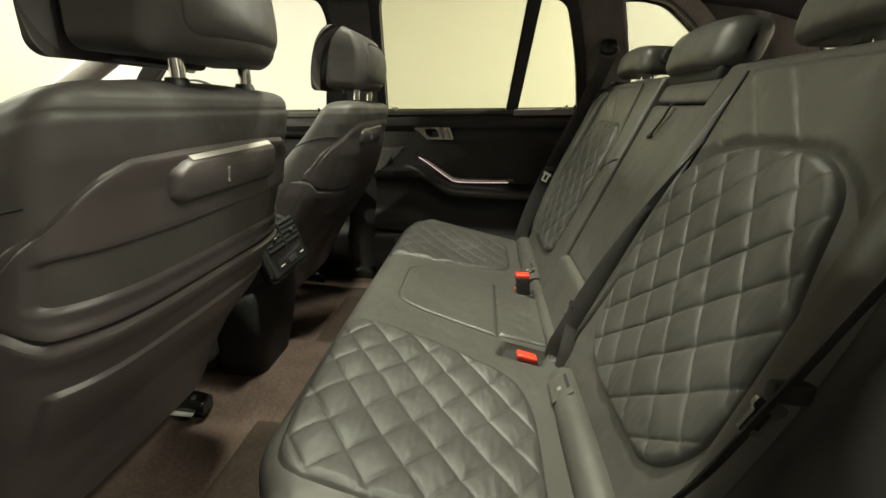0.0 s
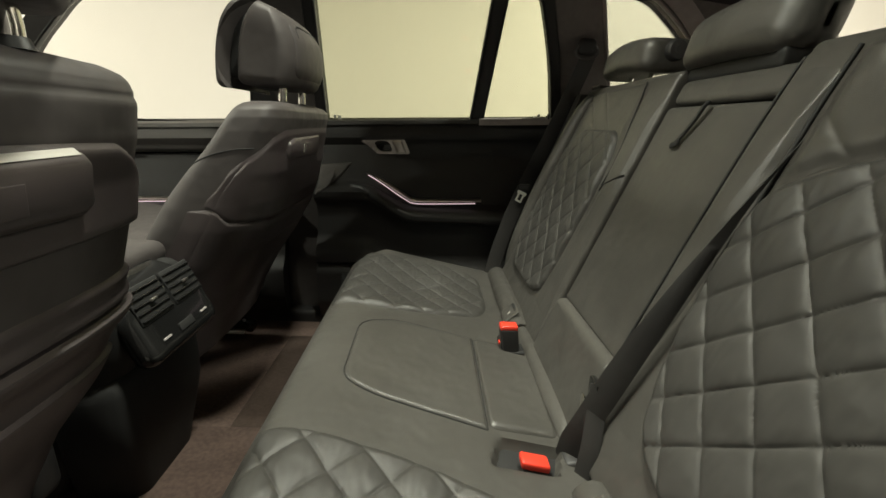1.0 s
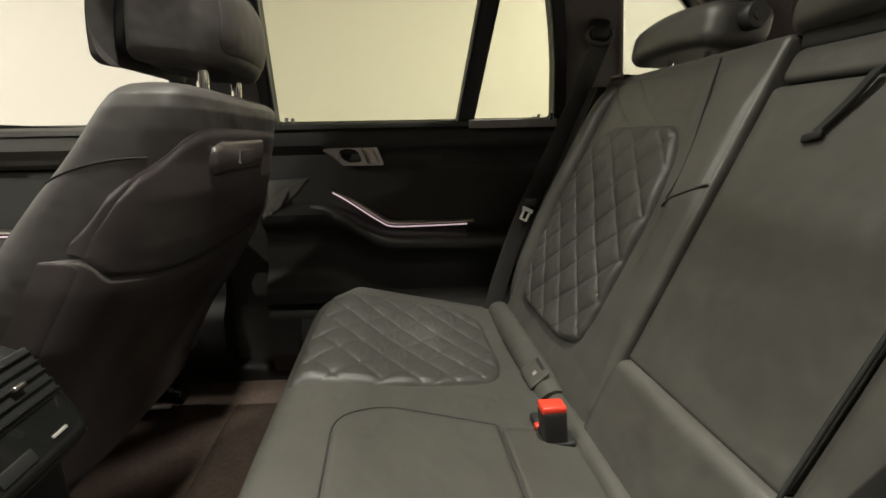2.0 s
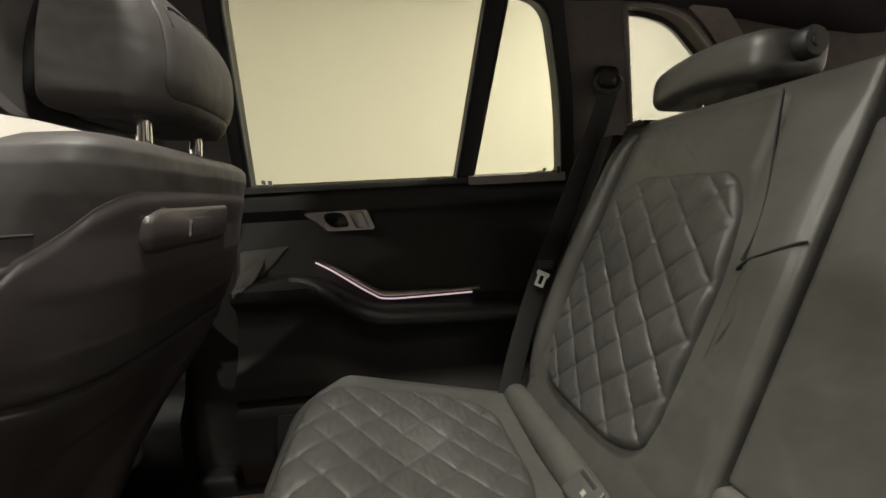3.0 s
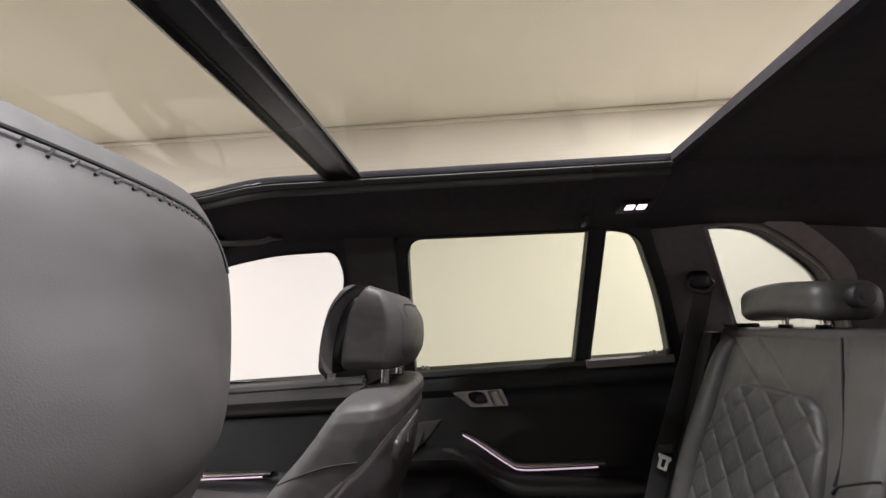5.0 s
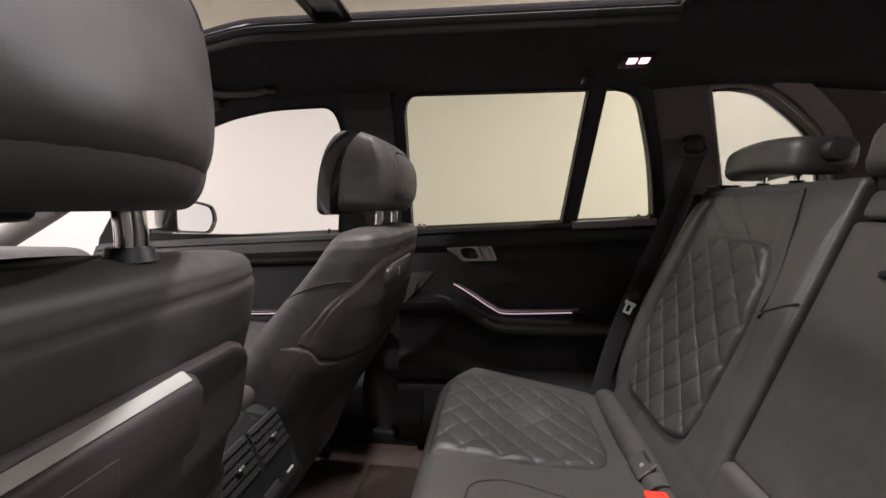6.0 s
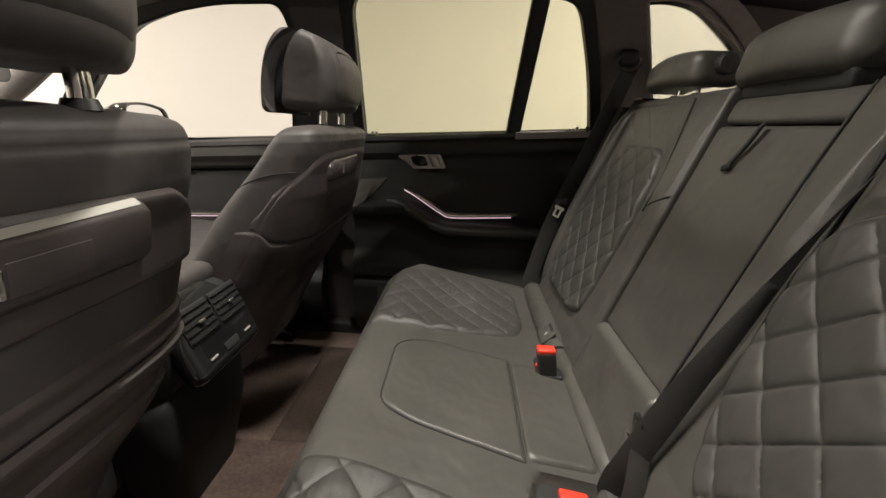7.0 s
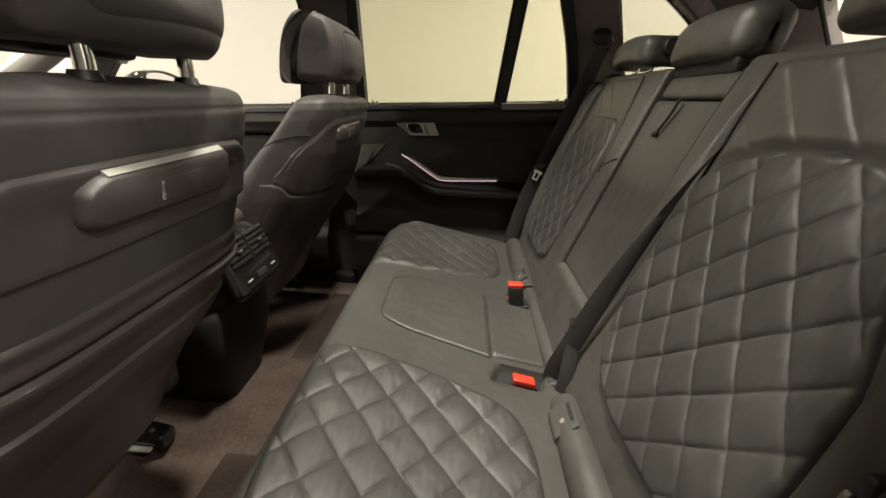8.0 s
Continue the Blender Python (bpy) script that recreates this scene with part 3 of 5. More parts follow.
# near front door shell, seen by reflections and closing the cabin
single("wall_driver_side", mirrored(sheet(rounded([(-1.22, -0.02), (-0.08, -0.02), (-0.192, 0.70), (-0.192, 1.04), (-0.215, 1.125), (-0.43, 1.122), (-0.60, 1.098), (-0.745, 1.055), (-0.92, 0.935), (-1.06, 0.825), (-1.21, 0.69)], 0.02, 4), [FRONT_WIN], on_side, 0.05, (0, 1, 0.3))), DOOR_TRIM, "black driver's side door panel", "door panel", "structure")

# A pillars, windscreen, dashboard
for s in (1, -1):
    line = [(-1.62, CY + s * 0.80, 0.66), (-1.25, CY + s * 0.765, 0.84), (-0.95, CY + s * 0.70, 1.00), (-0.74, CY + s * 0.65, 1.085), (-0.6, CY + s * 0.62, 1.115)]
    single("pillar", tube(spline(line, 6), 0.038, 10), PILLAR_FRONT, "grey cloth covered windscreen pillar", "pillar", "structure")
w = single("window_3", slab(lambda u, v: (-1.62 + 0.86 * u, CY + v * (0.80 - 0.16 * u) - 0.0, 0.68 + 0.475 * u + 0.03 * math.sin(math.pi * u)), lin(0, 1, 10), lin(-1, 1, 10), (0.0, 0, 0.004)), GLASS_CLEAR, "clear windscreen", "window", "structure")
w.visible_shadow = False
d = thing("dashboard", (-1.4, CY, 0.0), "dark dashboard below the windscreen", "dashboard")
part("dash_body", rbox((-1.42, CY, 0.47), (0.52, 1.56, 0.40), 0.07, 8, 4, warp=lambda p: (p.x, p.y, p.z + 0.02 * math.cos(3 * (p.y - CY)))), DASH, d)
part("screen", rbox((-1.16, CY - 0.18, 0.66), (0.02, 0.56, 0.15), 0.008, 2, 2, warp=lambda p: (p.x - 0.25 * (p.z - 0.6), p.y, p.z)), GLOSS_BLACK, d, "wide dark curved display")
part("glovebox", rbox((-1.15, CY + 0.42, 0.42), (0.05, 0.52, 0.20), 0.02, 2, 3), DASH, d)

# door mirror outside the far front window
m = thing("door_mirror", (-0.99, 1.05, 0.74), "black outside door mirror with bright glass", "mirror")
mc = Vector((-1.02, 1.075, 0.752))


def mirror_shape(grow, x):
    return [(x, mc.y + a * grow, mc.z + b * grow) for a, b in rounded([(-0.105, -0.052), (0.085, -0.068), (0.125, -0.012), (0.105, 0.045), (0.0, 0.066), (-0.10, 0.058)], [0.03, 0.06, 0.05, 0.06, 0.06, 0.035], 7)]


def mirror_hull(rows):
    bm = bmesh.new()
    rings = [[bm.verts.new(p) for p in mirror_shape(g, x)] for x, g in rows]
    for a, b in zip(rings, rings[1:]):
        for k in range(len(a)):
            bm.faces.new((a[k], a[(k + 1) % len(a)], b[(k + 1) % len(a)], b[k]))
    bm.faces.new(rings[0][::-1])
    bm.faces.new(rings[-1])
    return bm


part("housing", mirror_hull([(mc.x - 0.13, 0.35), (mc.x - 0.11, 0.75), (mc.x - 0.05, 1.05), (mc.x + 0.0, 1.1), (mc.x + 0.012, 1.08), (mc.x + 0.008, 0.98), (mc.x - 0.005, 0.95)]), GLOSS_BLACK, m)
part("mirror_glass", mirror_hull([(mc.x - 0.004, 0.93), (mc.x + 0.003, 0.93)]), MIRROR, m, "mirror glass")
part("arm", rbox((mc.x - 0.05, 0.93, mc.z - 0.050), (0.06, 0.12, 0.026), 0.012, 2, 3), GLOSS_BLACK, m)

# ---------------------------------------------------------------- roof
ROOF_SECTION = [(0.0, 1.222), (0.30, 1.214), (0.372, 1.206), (0.376, 1.196), (0.384, 1.186), (0.40, 1.176), (0.43, 1.160), (0.487, 1.138), (0.56, 1.119), (0.61, 1.112), (0.645, 1.106)]
GX0, GXA, GXB, GX1 = -0.578, -0.192, -0.090, 0.576   # front edge, cross bar, rear edge of the roof glass


def roof_z(w):
    return interp(ROOF_SECTION, w)


def roof_fall(x):
    return -0.10 * max(0, -0.55 - x) ** 1.2


def rear_fall(x, w):
    """The lining sinks towards the tailgate."""
    return -0.125 * max(0, (x - 0.60) / 0.65) ** 2 * interp([(0, 0.34), (0.40, 0.38), (0.45, 0.58), (0.50, 0.76), (0.56, 0.62), (0.645, 0.30)], abs(w))


widths = sorted({*lin(0.372, 0.40, 4), *lin(0.40, 0.645, 14)})
for s in (1, -1):
    single("headliner", slab(lambda x, w: (x, CY + s * (w + 0.08 * sstep(-0.3, -0.62, x) * sstep(0.645, 0.372, w)), roof_z(w) + roof_fall(x)), lin(-0.66, GX1, 34), widths, (0, 0, 0.008)), HEADLINER, "black cloth roof lining beside the glass roof", "headliner", "structure")
whole = [-w for w in reversed(widths)] + lin(-0.36, 0.36, 14) + widths
single("headliner", slab(lambda x, w: (x, CY + w, (roof_z(abs(w)) if abs(w) > 0.372 else 1.206 - 0.004 * (1 - (w / 0.372) ** 2)) - 0.012 * sstep(GX1, GX1 + 0.05, x) * sstep(0.60, 0.45, abs(w)) + 0.010 * sstep(0.62, 0.80, x) * sstep(0.50, 0.62, abs(w)) + rear_fall(x, w)), lin(GX1 + 0.001, 1.27, 24), whole, (0, 0, 0.008)), HEADLINER, "black cloth roof lining behind the glass roof", "headliner", "structure")
single("headliner", slab(lambda x, w: (x, CY + w, (roof_z(abs(w)) if abs(w) > 0.372 else 1.2) + roof_fall(x)), lin(-0.80, GX0 - 0.01, 8), whole, (0, 0, 0.03)), HEADLINER, "black cloth roof lining over the windscreen", "headliner", "structure")

roof = thing("glass_roof", (0, CY, 1.2), "panoramic glass roof with dark frame and cross bar", "sunroof", kind="structure")
for name, a, b, flare in (("front_pane", GX0, GXA, 0.08), ("rear_pane", GXB, GX1, 0.0)):
    w = part(name, slab(lambda x, v: (x, CY + v * (0.385 + flare * sstep(-0.3, -0.62, x)), 1.212 + roof_fall(x) + 0.012 * (1 - v * v)), lin(a - 0.02, b + 0.02, 10), lin(-1, 1, 10), (0, 0, 0.005)), GLASS_ROOF, roof, "tinted roof glass pane")
    w.visible_shadow = False
for s in (1, -1):
    for name, prof in (("outer_rail", [(-0.003, 0.004), (-0.003, 0.013), (0.02, 0.013), (0.02, 0.004)]), ("inner_rail", [(-0.002, -0.010), (-0.008, -0.004), (0.0, 0.001), (0.018, 0.000), (0.018, -0.010)]), ("lip_rail", [(0.010, -0.008), (0.011, -0.0165), (0.016, -0.0225), (0.022, -0.024), (0.026, -0.016)])):
        rows = [((x, CY + s * (0.376 + 0.08 * sstep(-0.3, -0.62, x)), 1.197 + roof_fall(x)), (0, s, 0), (0, 0, 1)) for x in lin(GX0, GX1, 30)]
        # On lip_rail the grey stands in for highlights running along the lip.
        part(name, strip_along(rows, prof), FRAME_METAL if name == "outer_rail" else RAIL_GREY, roof)
part("cross_bar", strip_along([((0.5 * (GXA + GXB), CY + y, 1.204 + 0.003 * (1 - (y / 0.4) ** 2)), (1, 0, 0), (0, 0, 1)) for y in lin(-0.40, 0.40, 16)],
     [(-0.050, 0.012), (-0.049, -0.002), (-0.040, -0.007), (-0.032, -0.002), (-0.030, 0.002), (0.014, 0.002), (0.016, -0.003), (0.026, -0.006), (0.040, -0.003), (0.034, 0.012)]), FRAME_METAL, roof, "dark cross bar between the panes")
part("front_frame", strip_along([((GX0, CY + y, 1.200), (1, 0, 0), (0, 0, 1)) for y in lin(-0.45, 0.45, 8)], [(-0.03, 0.012), (-0.02, -0.008), (0.004, -0.004), (0.006, 0.012)]), FRAME_METAL, roof)
part("rear_frame", strip_along([((GX1, CY + y, 1.202), (1, 0, 0), (0, 0, 1)) for y in lin(-0.385, 0.385, 8)], [(-0.004, 0.012), (-0.004, -0.005), (0.006, -0.009), (0.02, 0.012)]), HEADLINER, roof)

# reading lamp with two small lit fields
lamp = thing("reading_lamp", (0.533, 0.515, 1.13), "small roof reading lamp with two lit fields", "reading lamp")
part("lamp_body", rbox((0.530, 0.518, 1.1325), (0.075, 0.045, 0.012), 0.005, 2, 2, warp=lambda p: (p.x, p.y, p.z - 0.25 * (p.y - 0.515))), PLASTIC, lamp)
for dx in (-0.0135, 0.0135):
    part("lit_field", rbox((0.531 + dx, 0.508, 1.1275), (0.021, 0.020, 0.006), 0.002, 1, 2, warp=lambda p: (p.x, p.y, p.z - 0.25 * (p.y - 0.515))), LED, lamp, "glowing pink white field")


def grab_handle(x0, x1):
    g = thing("grab_handle", ((x0 + x1) / 2, 0.585, 1.11), "dark grey folded grab handle under the roof edge", "grab handle")
    # The bar takes the lit cloth colour so that it reads as lit.
    part("bar", tube(spline([(x0, 0.59, 1.118), (x0 + 0.02, 0.575, 1.103), (x0 + 0.05, 0.572, 1.099), (x1 - 0.05, 0.572, 1.099), (x1 - 0.02, 0.575, 1.103), (x1, 0.59, 1.118)], 5), 0.008, 8), PILLAR_REAR_LIT, g)
    for x in (x0, x1):
        part("foot", rbox((x, 0.592, 1.118), (0.03, 0.03, 0.02), 0.006, 1, 2), PLASTIC, g)


grab_handle(-0.57, -0.40)

# coat hook
h = thing("coat_hook", (0.40, 0.56, 1.12), "small black folding coat hook in the roof", "coat hook")
part("hook", rbox((0.425, 0.56, 1.112), (0.012, 0.05, 0.022), 0.005, 2, 2), PLASTIC, h)

# tail end: hatch with its window
hatch = sheet(rounded([(-0.80, 0.0), (0.80, 0.0), (0.78, 0.85), (0.66, 1.16), (-0.66, 1.16), (-0.78, 0.85)], 0.05, 4), [rounded([(-0.47, 0.86), (-0.476, 1.078), (0.476, 1.078), (0.47, 0.86)], 0.05, 6)],
              lambda u, v: (1.41 - 0.55 * max(0, v - 0.75), CY + u, v), 0.04, (1, 0, 0))
single("wall_hatch", hatch, CARGO, "grey trimmed tailgate with its window opening", "tailgate", "structure")
w = single("window_4", sheet([(-0.50, 0.84), (0.50, 0.84), (0.50, 1.085), (-0.50, 1.085)], [], lambda u, v: (1.435 - 0.55 * max(0, v - 0.75), CY + u, v), 0.004, (1, 0, 0)), GLASS_CLEAR, "tailgate window", "window", "structure")
w.visible_shadow = False
edge = rounded([(-0.47, 0.86), (-0.476, 1.078), (0.476, 1.078), (0.47, 0.86)], 0.05, 6)
single("window_trim", tube([(1.408 - 0.55 * max(0, v - 0.75), CY + u, v) for u, v in edge + edge[:1]], 0.006, 8), RUBBER, "black seal round the tailgate window", "trim", "structure")
single("luggage_cover", rbox((1.09, CY, 0.74), (0.58, 1.30, 0.02), 0.006, 2, 2), CARGO, "dark luggage cover behind the rear seats", "luggage cover", "structure")

# ---------------------------------------------------------------- floor
def floor_z(y):
    return 0.075 * sstep(0.17, 0.10, abs(y - CY))   # the tunnel in the middle


single("floor", slab(lambda x, y: (x, y, floor_z(y)), lin(-1.45, 0.60, 40), lin(other(0.80), 0.80, 60), (0, 0, -0.05)), CARPET, "dark brown carpeted cabin floor", "floor", "structure")
for y0, y1 in ((other(0.64), other(0.19)), (0.19, 0.64)):
    single("floor_mat", rbox((-0.060, (y0 + y1) / 2, 0.010), (0.19, y1 - y0, 0.016), 0.006, 6, 2), FLOOR_MAT, "dark brown carpet floor mat", "floor mat", group="floor mats")
single("door_sill", rbox((-0.25, 0.825, -0.02), (1.95, 0.10, 0.13), 0.02, 3, 3), PLASTIC, "black door sill under the closed doors", "sill", "structure")
single("door_sill", rbox((0.1, other(0.80), 0.01), (1.3, 0.10, 0.09), 0.02, 3, 3), PLASTIC, "black door sill of the open doorway", "sill", "structure")

# dark covers over the wheel arches, between the bench and the door openings
for flip in (False, True):
    f = other if flip else (lambda y: y)
    bm = slab(lambda y, z: (0.585 + 0.36 * (z - 0.43) * sstep(0.30, 0.44, z) + 0.05 * sstep(0.66, 0.80, y) - 0.06 * sstep(0.36, 0.10, z), f(y), z), lin(0.632, 0.845, 12), lin(0.0, 0.83, 26), (0.03, 0, 0))
    single("arch_trim", bm, DOOR_TRIM, "dark grained wheel arch cover beside the rear bench", "trim panel", "structure")

# ---------------------------------------------------------------- outer skin and wheels
chassis = thing("undercarriage", (0.0, CY, ROOM_Z), "dark car underbody standing on four black wheels", "undercarriage")
part("floor_pan", rbox((0.05, CY, -0.10), (2.9, 1.62, 0.09), 0.02, 2, 2), PAINT, chassis)


def skin(name, bm, label):
    single(name, bm, PAINT, label, "body panel", "structure")


for flip in (False, True):
    m = mirrored if flip else (lambda bm: bm)
    ring = QUARTER_RING if not flip else rounded([(0.50, 0.05), (0.505, 0.36), (0.56, 0.50), (0.66, 0.62), (0.722, 0.74), (0.727, 0.79), (0.683, 0.945), (0.618, 1.12), (0.66, 1.16), (1.22, 1.13), (1.42, 0.75), (1.42, 0.05)], 0.03, 4)
    skin("body_side", m(sheet(ring, [CARGO_WIN], lambda u, v: on_side(u, v, -0.068), 0.01, (0, 1, 0.2))), "dark glossy painted rear wing of the car")
    x1 = -0.10 if flip else 0.70
    skin("body_side", m(slab(lambda x, z: (x, 0.905 - 0.05 * sstep(0.30, 0.72, z), z), lin(-1.22, x1, 24), lin(-0.12, 0.70, 14), (0, 0.01, 0))), "dark glossy painted lower door skin of the car")
    for x in (-1.55, 1.02):
        yc, zc = CY + (-0.76 if flip else 0.76), ROOM_Z + 0.36
        prof = [(0.235, -0.105), (0.30, -0.12), (0.345, -0.112), (0.36, -0.085), (0.36, 0.085), (0.345, 0.112), (0.30, 0.12), (0.235, 0.105)]
        rows = [((x, yc, zc), (math.cos(a), 0, math.sin(a)), (0, 1, 0)) for a in lin(0, 2 * math.pi, 40)[:-1]]
        tyre = part("wheel", strip_along(rows, prof, closed=True), RUBBER, chassis, "black rubber wheel")
        part("rim", tube([(x, yc - 0.09, zc), (x, yc - 0.02, zc), (x, yc + 0.02, zc), (x, yc + 0.09, zc)], [0.235, 0.20, 0.20, 0.235], 40), FRAME_METAL, tyre)
for x in (-1.55, 1.02):
    part("axle", tube([(x, CY - 0.70, ROOM_Z + 0.36), (x, CY + 0.70, ROOM_Z + 0.36)], 0.04, 12), FRAME_METAL, chassis)
skin("body_tail", sheet(rounded([(-0.86, -0.10), (0.86, -0.10), (0.84, 0.80), (0.70, 1.16), (-0.70, 1.16), (-0.84, 0.80)], 0.06, 4), [rounded([(-0.52, 0.82), (-0.52, 1.09), (0.52, 1.09), (0.52, 0.82)], 0.05, 5)], lambda u, v: (1.48 - 0.55 * max(0, v - 0.75), CY + u, v), 0.01, (1, 0, 0)), "dark glossy painted tailgate skin")

# ---------------------------------------------------------------- front seats
SEAT_BACK = [  # z, rear x, front x, half width
    (0.17, -0.225, -0.38, 0.190), (0.26, -0.188, -0.37, 0.208), (0.34, -0.145, -0.36, 0.220), (0.42, -0.092, -0.335, 0.228), (0.50, -0.045, -0.285, 0.230), (0.56, -0.020, -0.245, 0.228),
    (0.62, -0.006, -0.195, 0.228), (0.66, -0.002, -0.158, 0.227), (0.70, 0.008, -0.125, 0.226), (0.73, 0.013, -0.106, 0.223), (0.748, 0.013, -0.094, 0.217), (0.757, 0.008, -0.086, 0.208), (0.763, 0.000, -0.078, 0.196), (0.767, -0.012, -0.066, 0.178), (0.769, -0.028, -0.050, 0.13)]


def back_row(z):
    return [interp([(r[0], r[k]) for r in SEAT_BACK], z) for k in (1, 2, 3)]


def seat_point(yc, z, a, grow=0.0):
    """A point of the seat back's outer surface at height z and angle a (0: straight to the rear)."""
    xr, xf, w = back_row(z)
    cx, rx = (xr + xf) / 2, (xr - xf) / 2
    c, s = math.cos(a), math.sin(a)
    e = 0.42
    px = math.copysign(abs(c) ** (0.62 if c > 0 else e), c)
    py = math.copysign(abs(s) ** e, s)
    return Vector((cx + (rx + grow) * px, yc + (w + grow) * py, z))


def front_seat(yc, sign, label):
    t = thing("front_seat", (-0.3, yc, 0.0), label, "car seat", "front seats")
    # stuffed leather body
    def slump(p):
        """The shoulders fall away towards the front bolsters."""
        d = abs(p.y - yc)
        p.z -= 0.95 * max(0.0, -0.005 - p.x) * sstep(0.05, 0.21, d) * sstep(0.54, 0.75, p.z) * (0.36 if sign > 0 else 0.06)
        if sign < 0:
            p.z -= 0.17 * max(0.0, p.z - 0.70)
        return p

    zs = lin(0.17, 0.56, 40) + lin(0.563, 0.760, 70) + [0.763, 0.765, 0.767, 0.768, 0.769]
    bm = bmesh.new()
    rings = []
    n = 96
    for z in zs:
        ring = []
        for k in range(n):
            a = 2 * math.pi * k / n
            p = seat_point(yc, z, a)
            g = 0.0
            if math.cos(a) > 0:
                for zf in ((0.738, 0.747) if sign > 0 else ()):
                    g += 0.0015 * math.exp(-(((z - zf) / 0.003) ** 2)) * sstep(0, 0.4, math.cos(a))
            p = seat_point(yc, z, a, -g)
            ring.append(bm.verts.new(slump(p)))
        rings.append(ring)
    for a, b in zip(rings, rings[1:]):
        for k in range(n):
            bm.faces.new((a[k], a[(k + 1) % n], b[(k + 1) % n], b[k]))
    bm.faces.new(rings[0][::-1])
    bm.faces.new(rings[-1])
    body = part("backrest", bm, LEATHER_SHADED, t)

    for way in (-1, 1):
        run = []
        for x in lin(-0.192, -0.040, 24):
            z = 0.667 - 2.3 * (x + 0.045) ** 2
            xr, xf, w = back_row(z)
            c = (x - (xr + xf) / 2) / ((xr - xf) / 2)
            a = math.acos(max(-1.0, min(1.0, math.copysign(abs(c) ** (1 / (0.62 if c > 0 else 0.42)), c))))
            run.append(slump(seat_point(yc, z, way * a, 0.0003)))
        part("seam", tube(run, 0.0011, 6), RUBBER, body, "dark sewn seam")

    # moulded rear shell in two pieces: the seam lies lower in the middle than at the sides
    def seam_z(a):
        return 0.522 + 0.025 * (sstep(0.9, 1.5, abs(a)) if sign > 0 else sstep(1.25, 1.56, abs(a)))

    def upper_top(a):
        if sign < 0:
            return interp([(0, 0.704), (0.4, 0.702), (0.58, 0.697), (0.8, 0.686), (1.0, 0.669), (1.3, 0.648), (1.45, 0.624), (1.56, 0.566)], abs(a))
        return interp([(0, 0.698), (0.4, 0.695), (0.58, 0.685), (0.8, 0.669), (1.0, 0.652), (1.3, 0.628), (1.5, 0.590)], abs(a))

    wrap, low_wrap = (1.5, 1.56) if sign > 0 else (1.56, 1.585)   # how far the shells reach round the sides

    def upper(f, a):
        z0, z1 = seam_z(a) + 0.004, upper_top(a)
        z = z0 + (z1 - z0) * f
        rim = sstep(0, 0.007 if sign > 0 else 0.014, z1 - z) * sstep(0, 0.05, wrap - abs(a))
        g = 0.001 + (0.0045 if sign > 0 else 0.0030) * rim
        g -= (0.0095 if sign > 0 else 0.0006) * sstep(0.614, 0.607, z) * sstep(0.552, 0.566, z) * sstep(1.25, 0.95, abs(a))   # a hollow band with a ledge below
        g += (0.0045 if sign > 0 else 0.0008) * sstep(seam_z(a) + 0.020, seam_z(a) + 0.006, z) * sstep(1.35, 0.8, abs(a))
        return slump(seat_point(yc, z, a, g))

    def lower(f, a):
        z1 = seam_z(a) - 0.003
        z = 0.185 + (z1 - 0.185) * f
        rim = sstep(0, 0.06, low_wrap - abs(a))
        g = (0.004 if sign > 0 else 0.001) + (0.006 if sign > 0 else 0.004) * rim + (0.006 if sign > 0 else 0.0) * sstep(z1 - 0.04, z1 - 0.006, z) * sstep(1.4, 0.8, abs(a)) - (0.008 if sign > 0 else 0.004) * sstep(z1 - 0.006, z1, z)
        g += (0.007 if sign > 0 else 0.0015) * sstep(0.456, 0.449, z) * sstep(0.9, 0.75, abs(a)) * (1 - sstep(0.43, 0.33, z))
        return seat_point(yc, z, a, g)

    fu = sorted({*lin(0, 0.15, 12), *lin(0.15, 0.62, 52), *lin(0.62, 1, 14), 0.97, 0.985})
    part("back_shell", slab(upper, fu, lin(-wrap, wrap, 84), (-0.012, 0, 0)), SHELL, t, "moulded grey seat back shell")
    fl = sorted({*lin(0, 0.72, 26), *lin(0.72, 0.84, 16), *lin(0.84, 0.9, 4), *lin(0.9, 1, 14)})
    part("lower_shell", slab(lower, fl, lin(-low_wrap, low_wrap, 84), (-0.012, 0, 0)), SHELL, t, "moulded seat back pocket panel")
    # holder with its clip
    hy = yc if sign > 0 else yc - 0.040
    zc, hx = 0.664, (0.0 if sign > 0 else -0.009)
    rim = rounded([(-0.111, 0.012), (-0.088, 0.024), (0.104, 0.028), (0.110, 0.022), (0.110, -0.020), (0.102, -0.027), (-0.100, -0.026), (-0.111, -0.016)], 0.007, 4)

    def holder_ring(bm, x, shrink):
        return [bm.verts.new((hx + x + 0.10 * p[1], hy + p[0] * (1 - shrink / 0.111), zc + p[1] * (1 - shrink / 0.027))) for p in rim]

    def lean(p):
        return (p.x + 0.10 * (p.z - zc), p.y, p.z)

    bm = bmesh.new()
    rings = [holder_ring(bm, x, s) for x, s in ((-0.030, -0.001), (0.004, 0.0), (0.010, 0.0012), (0.0160, 0.0052), (0.0180, 0.0078))]
    for a, b in zip(rings, rings[1:]):
        for k in range(len(a)):
            bm.faces.new((a[k], a[(k + 1) % len(a)], b[(k + 1) % len(a)], b[k]))
    bm.faces.new(rings[-1])
    bm.faces.new(rings[0][::-1])
    hold = part("holder", bm, SHELL, t, "moulded accessory holder")
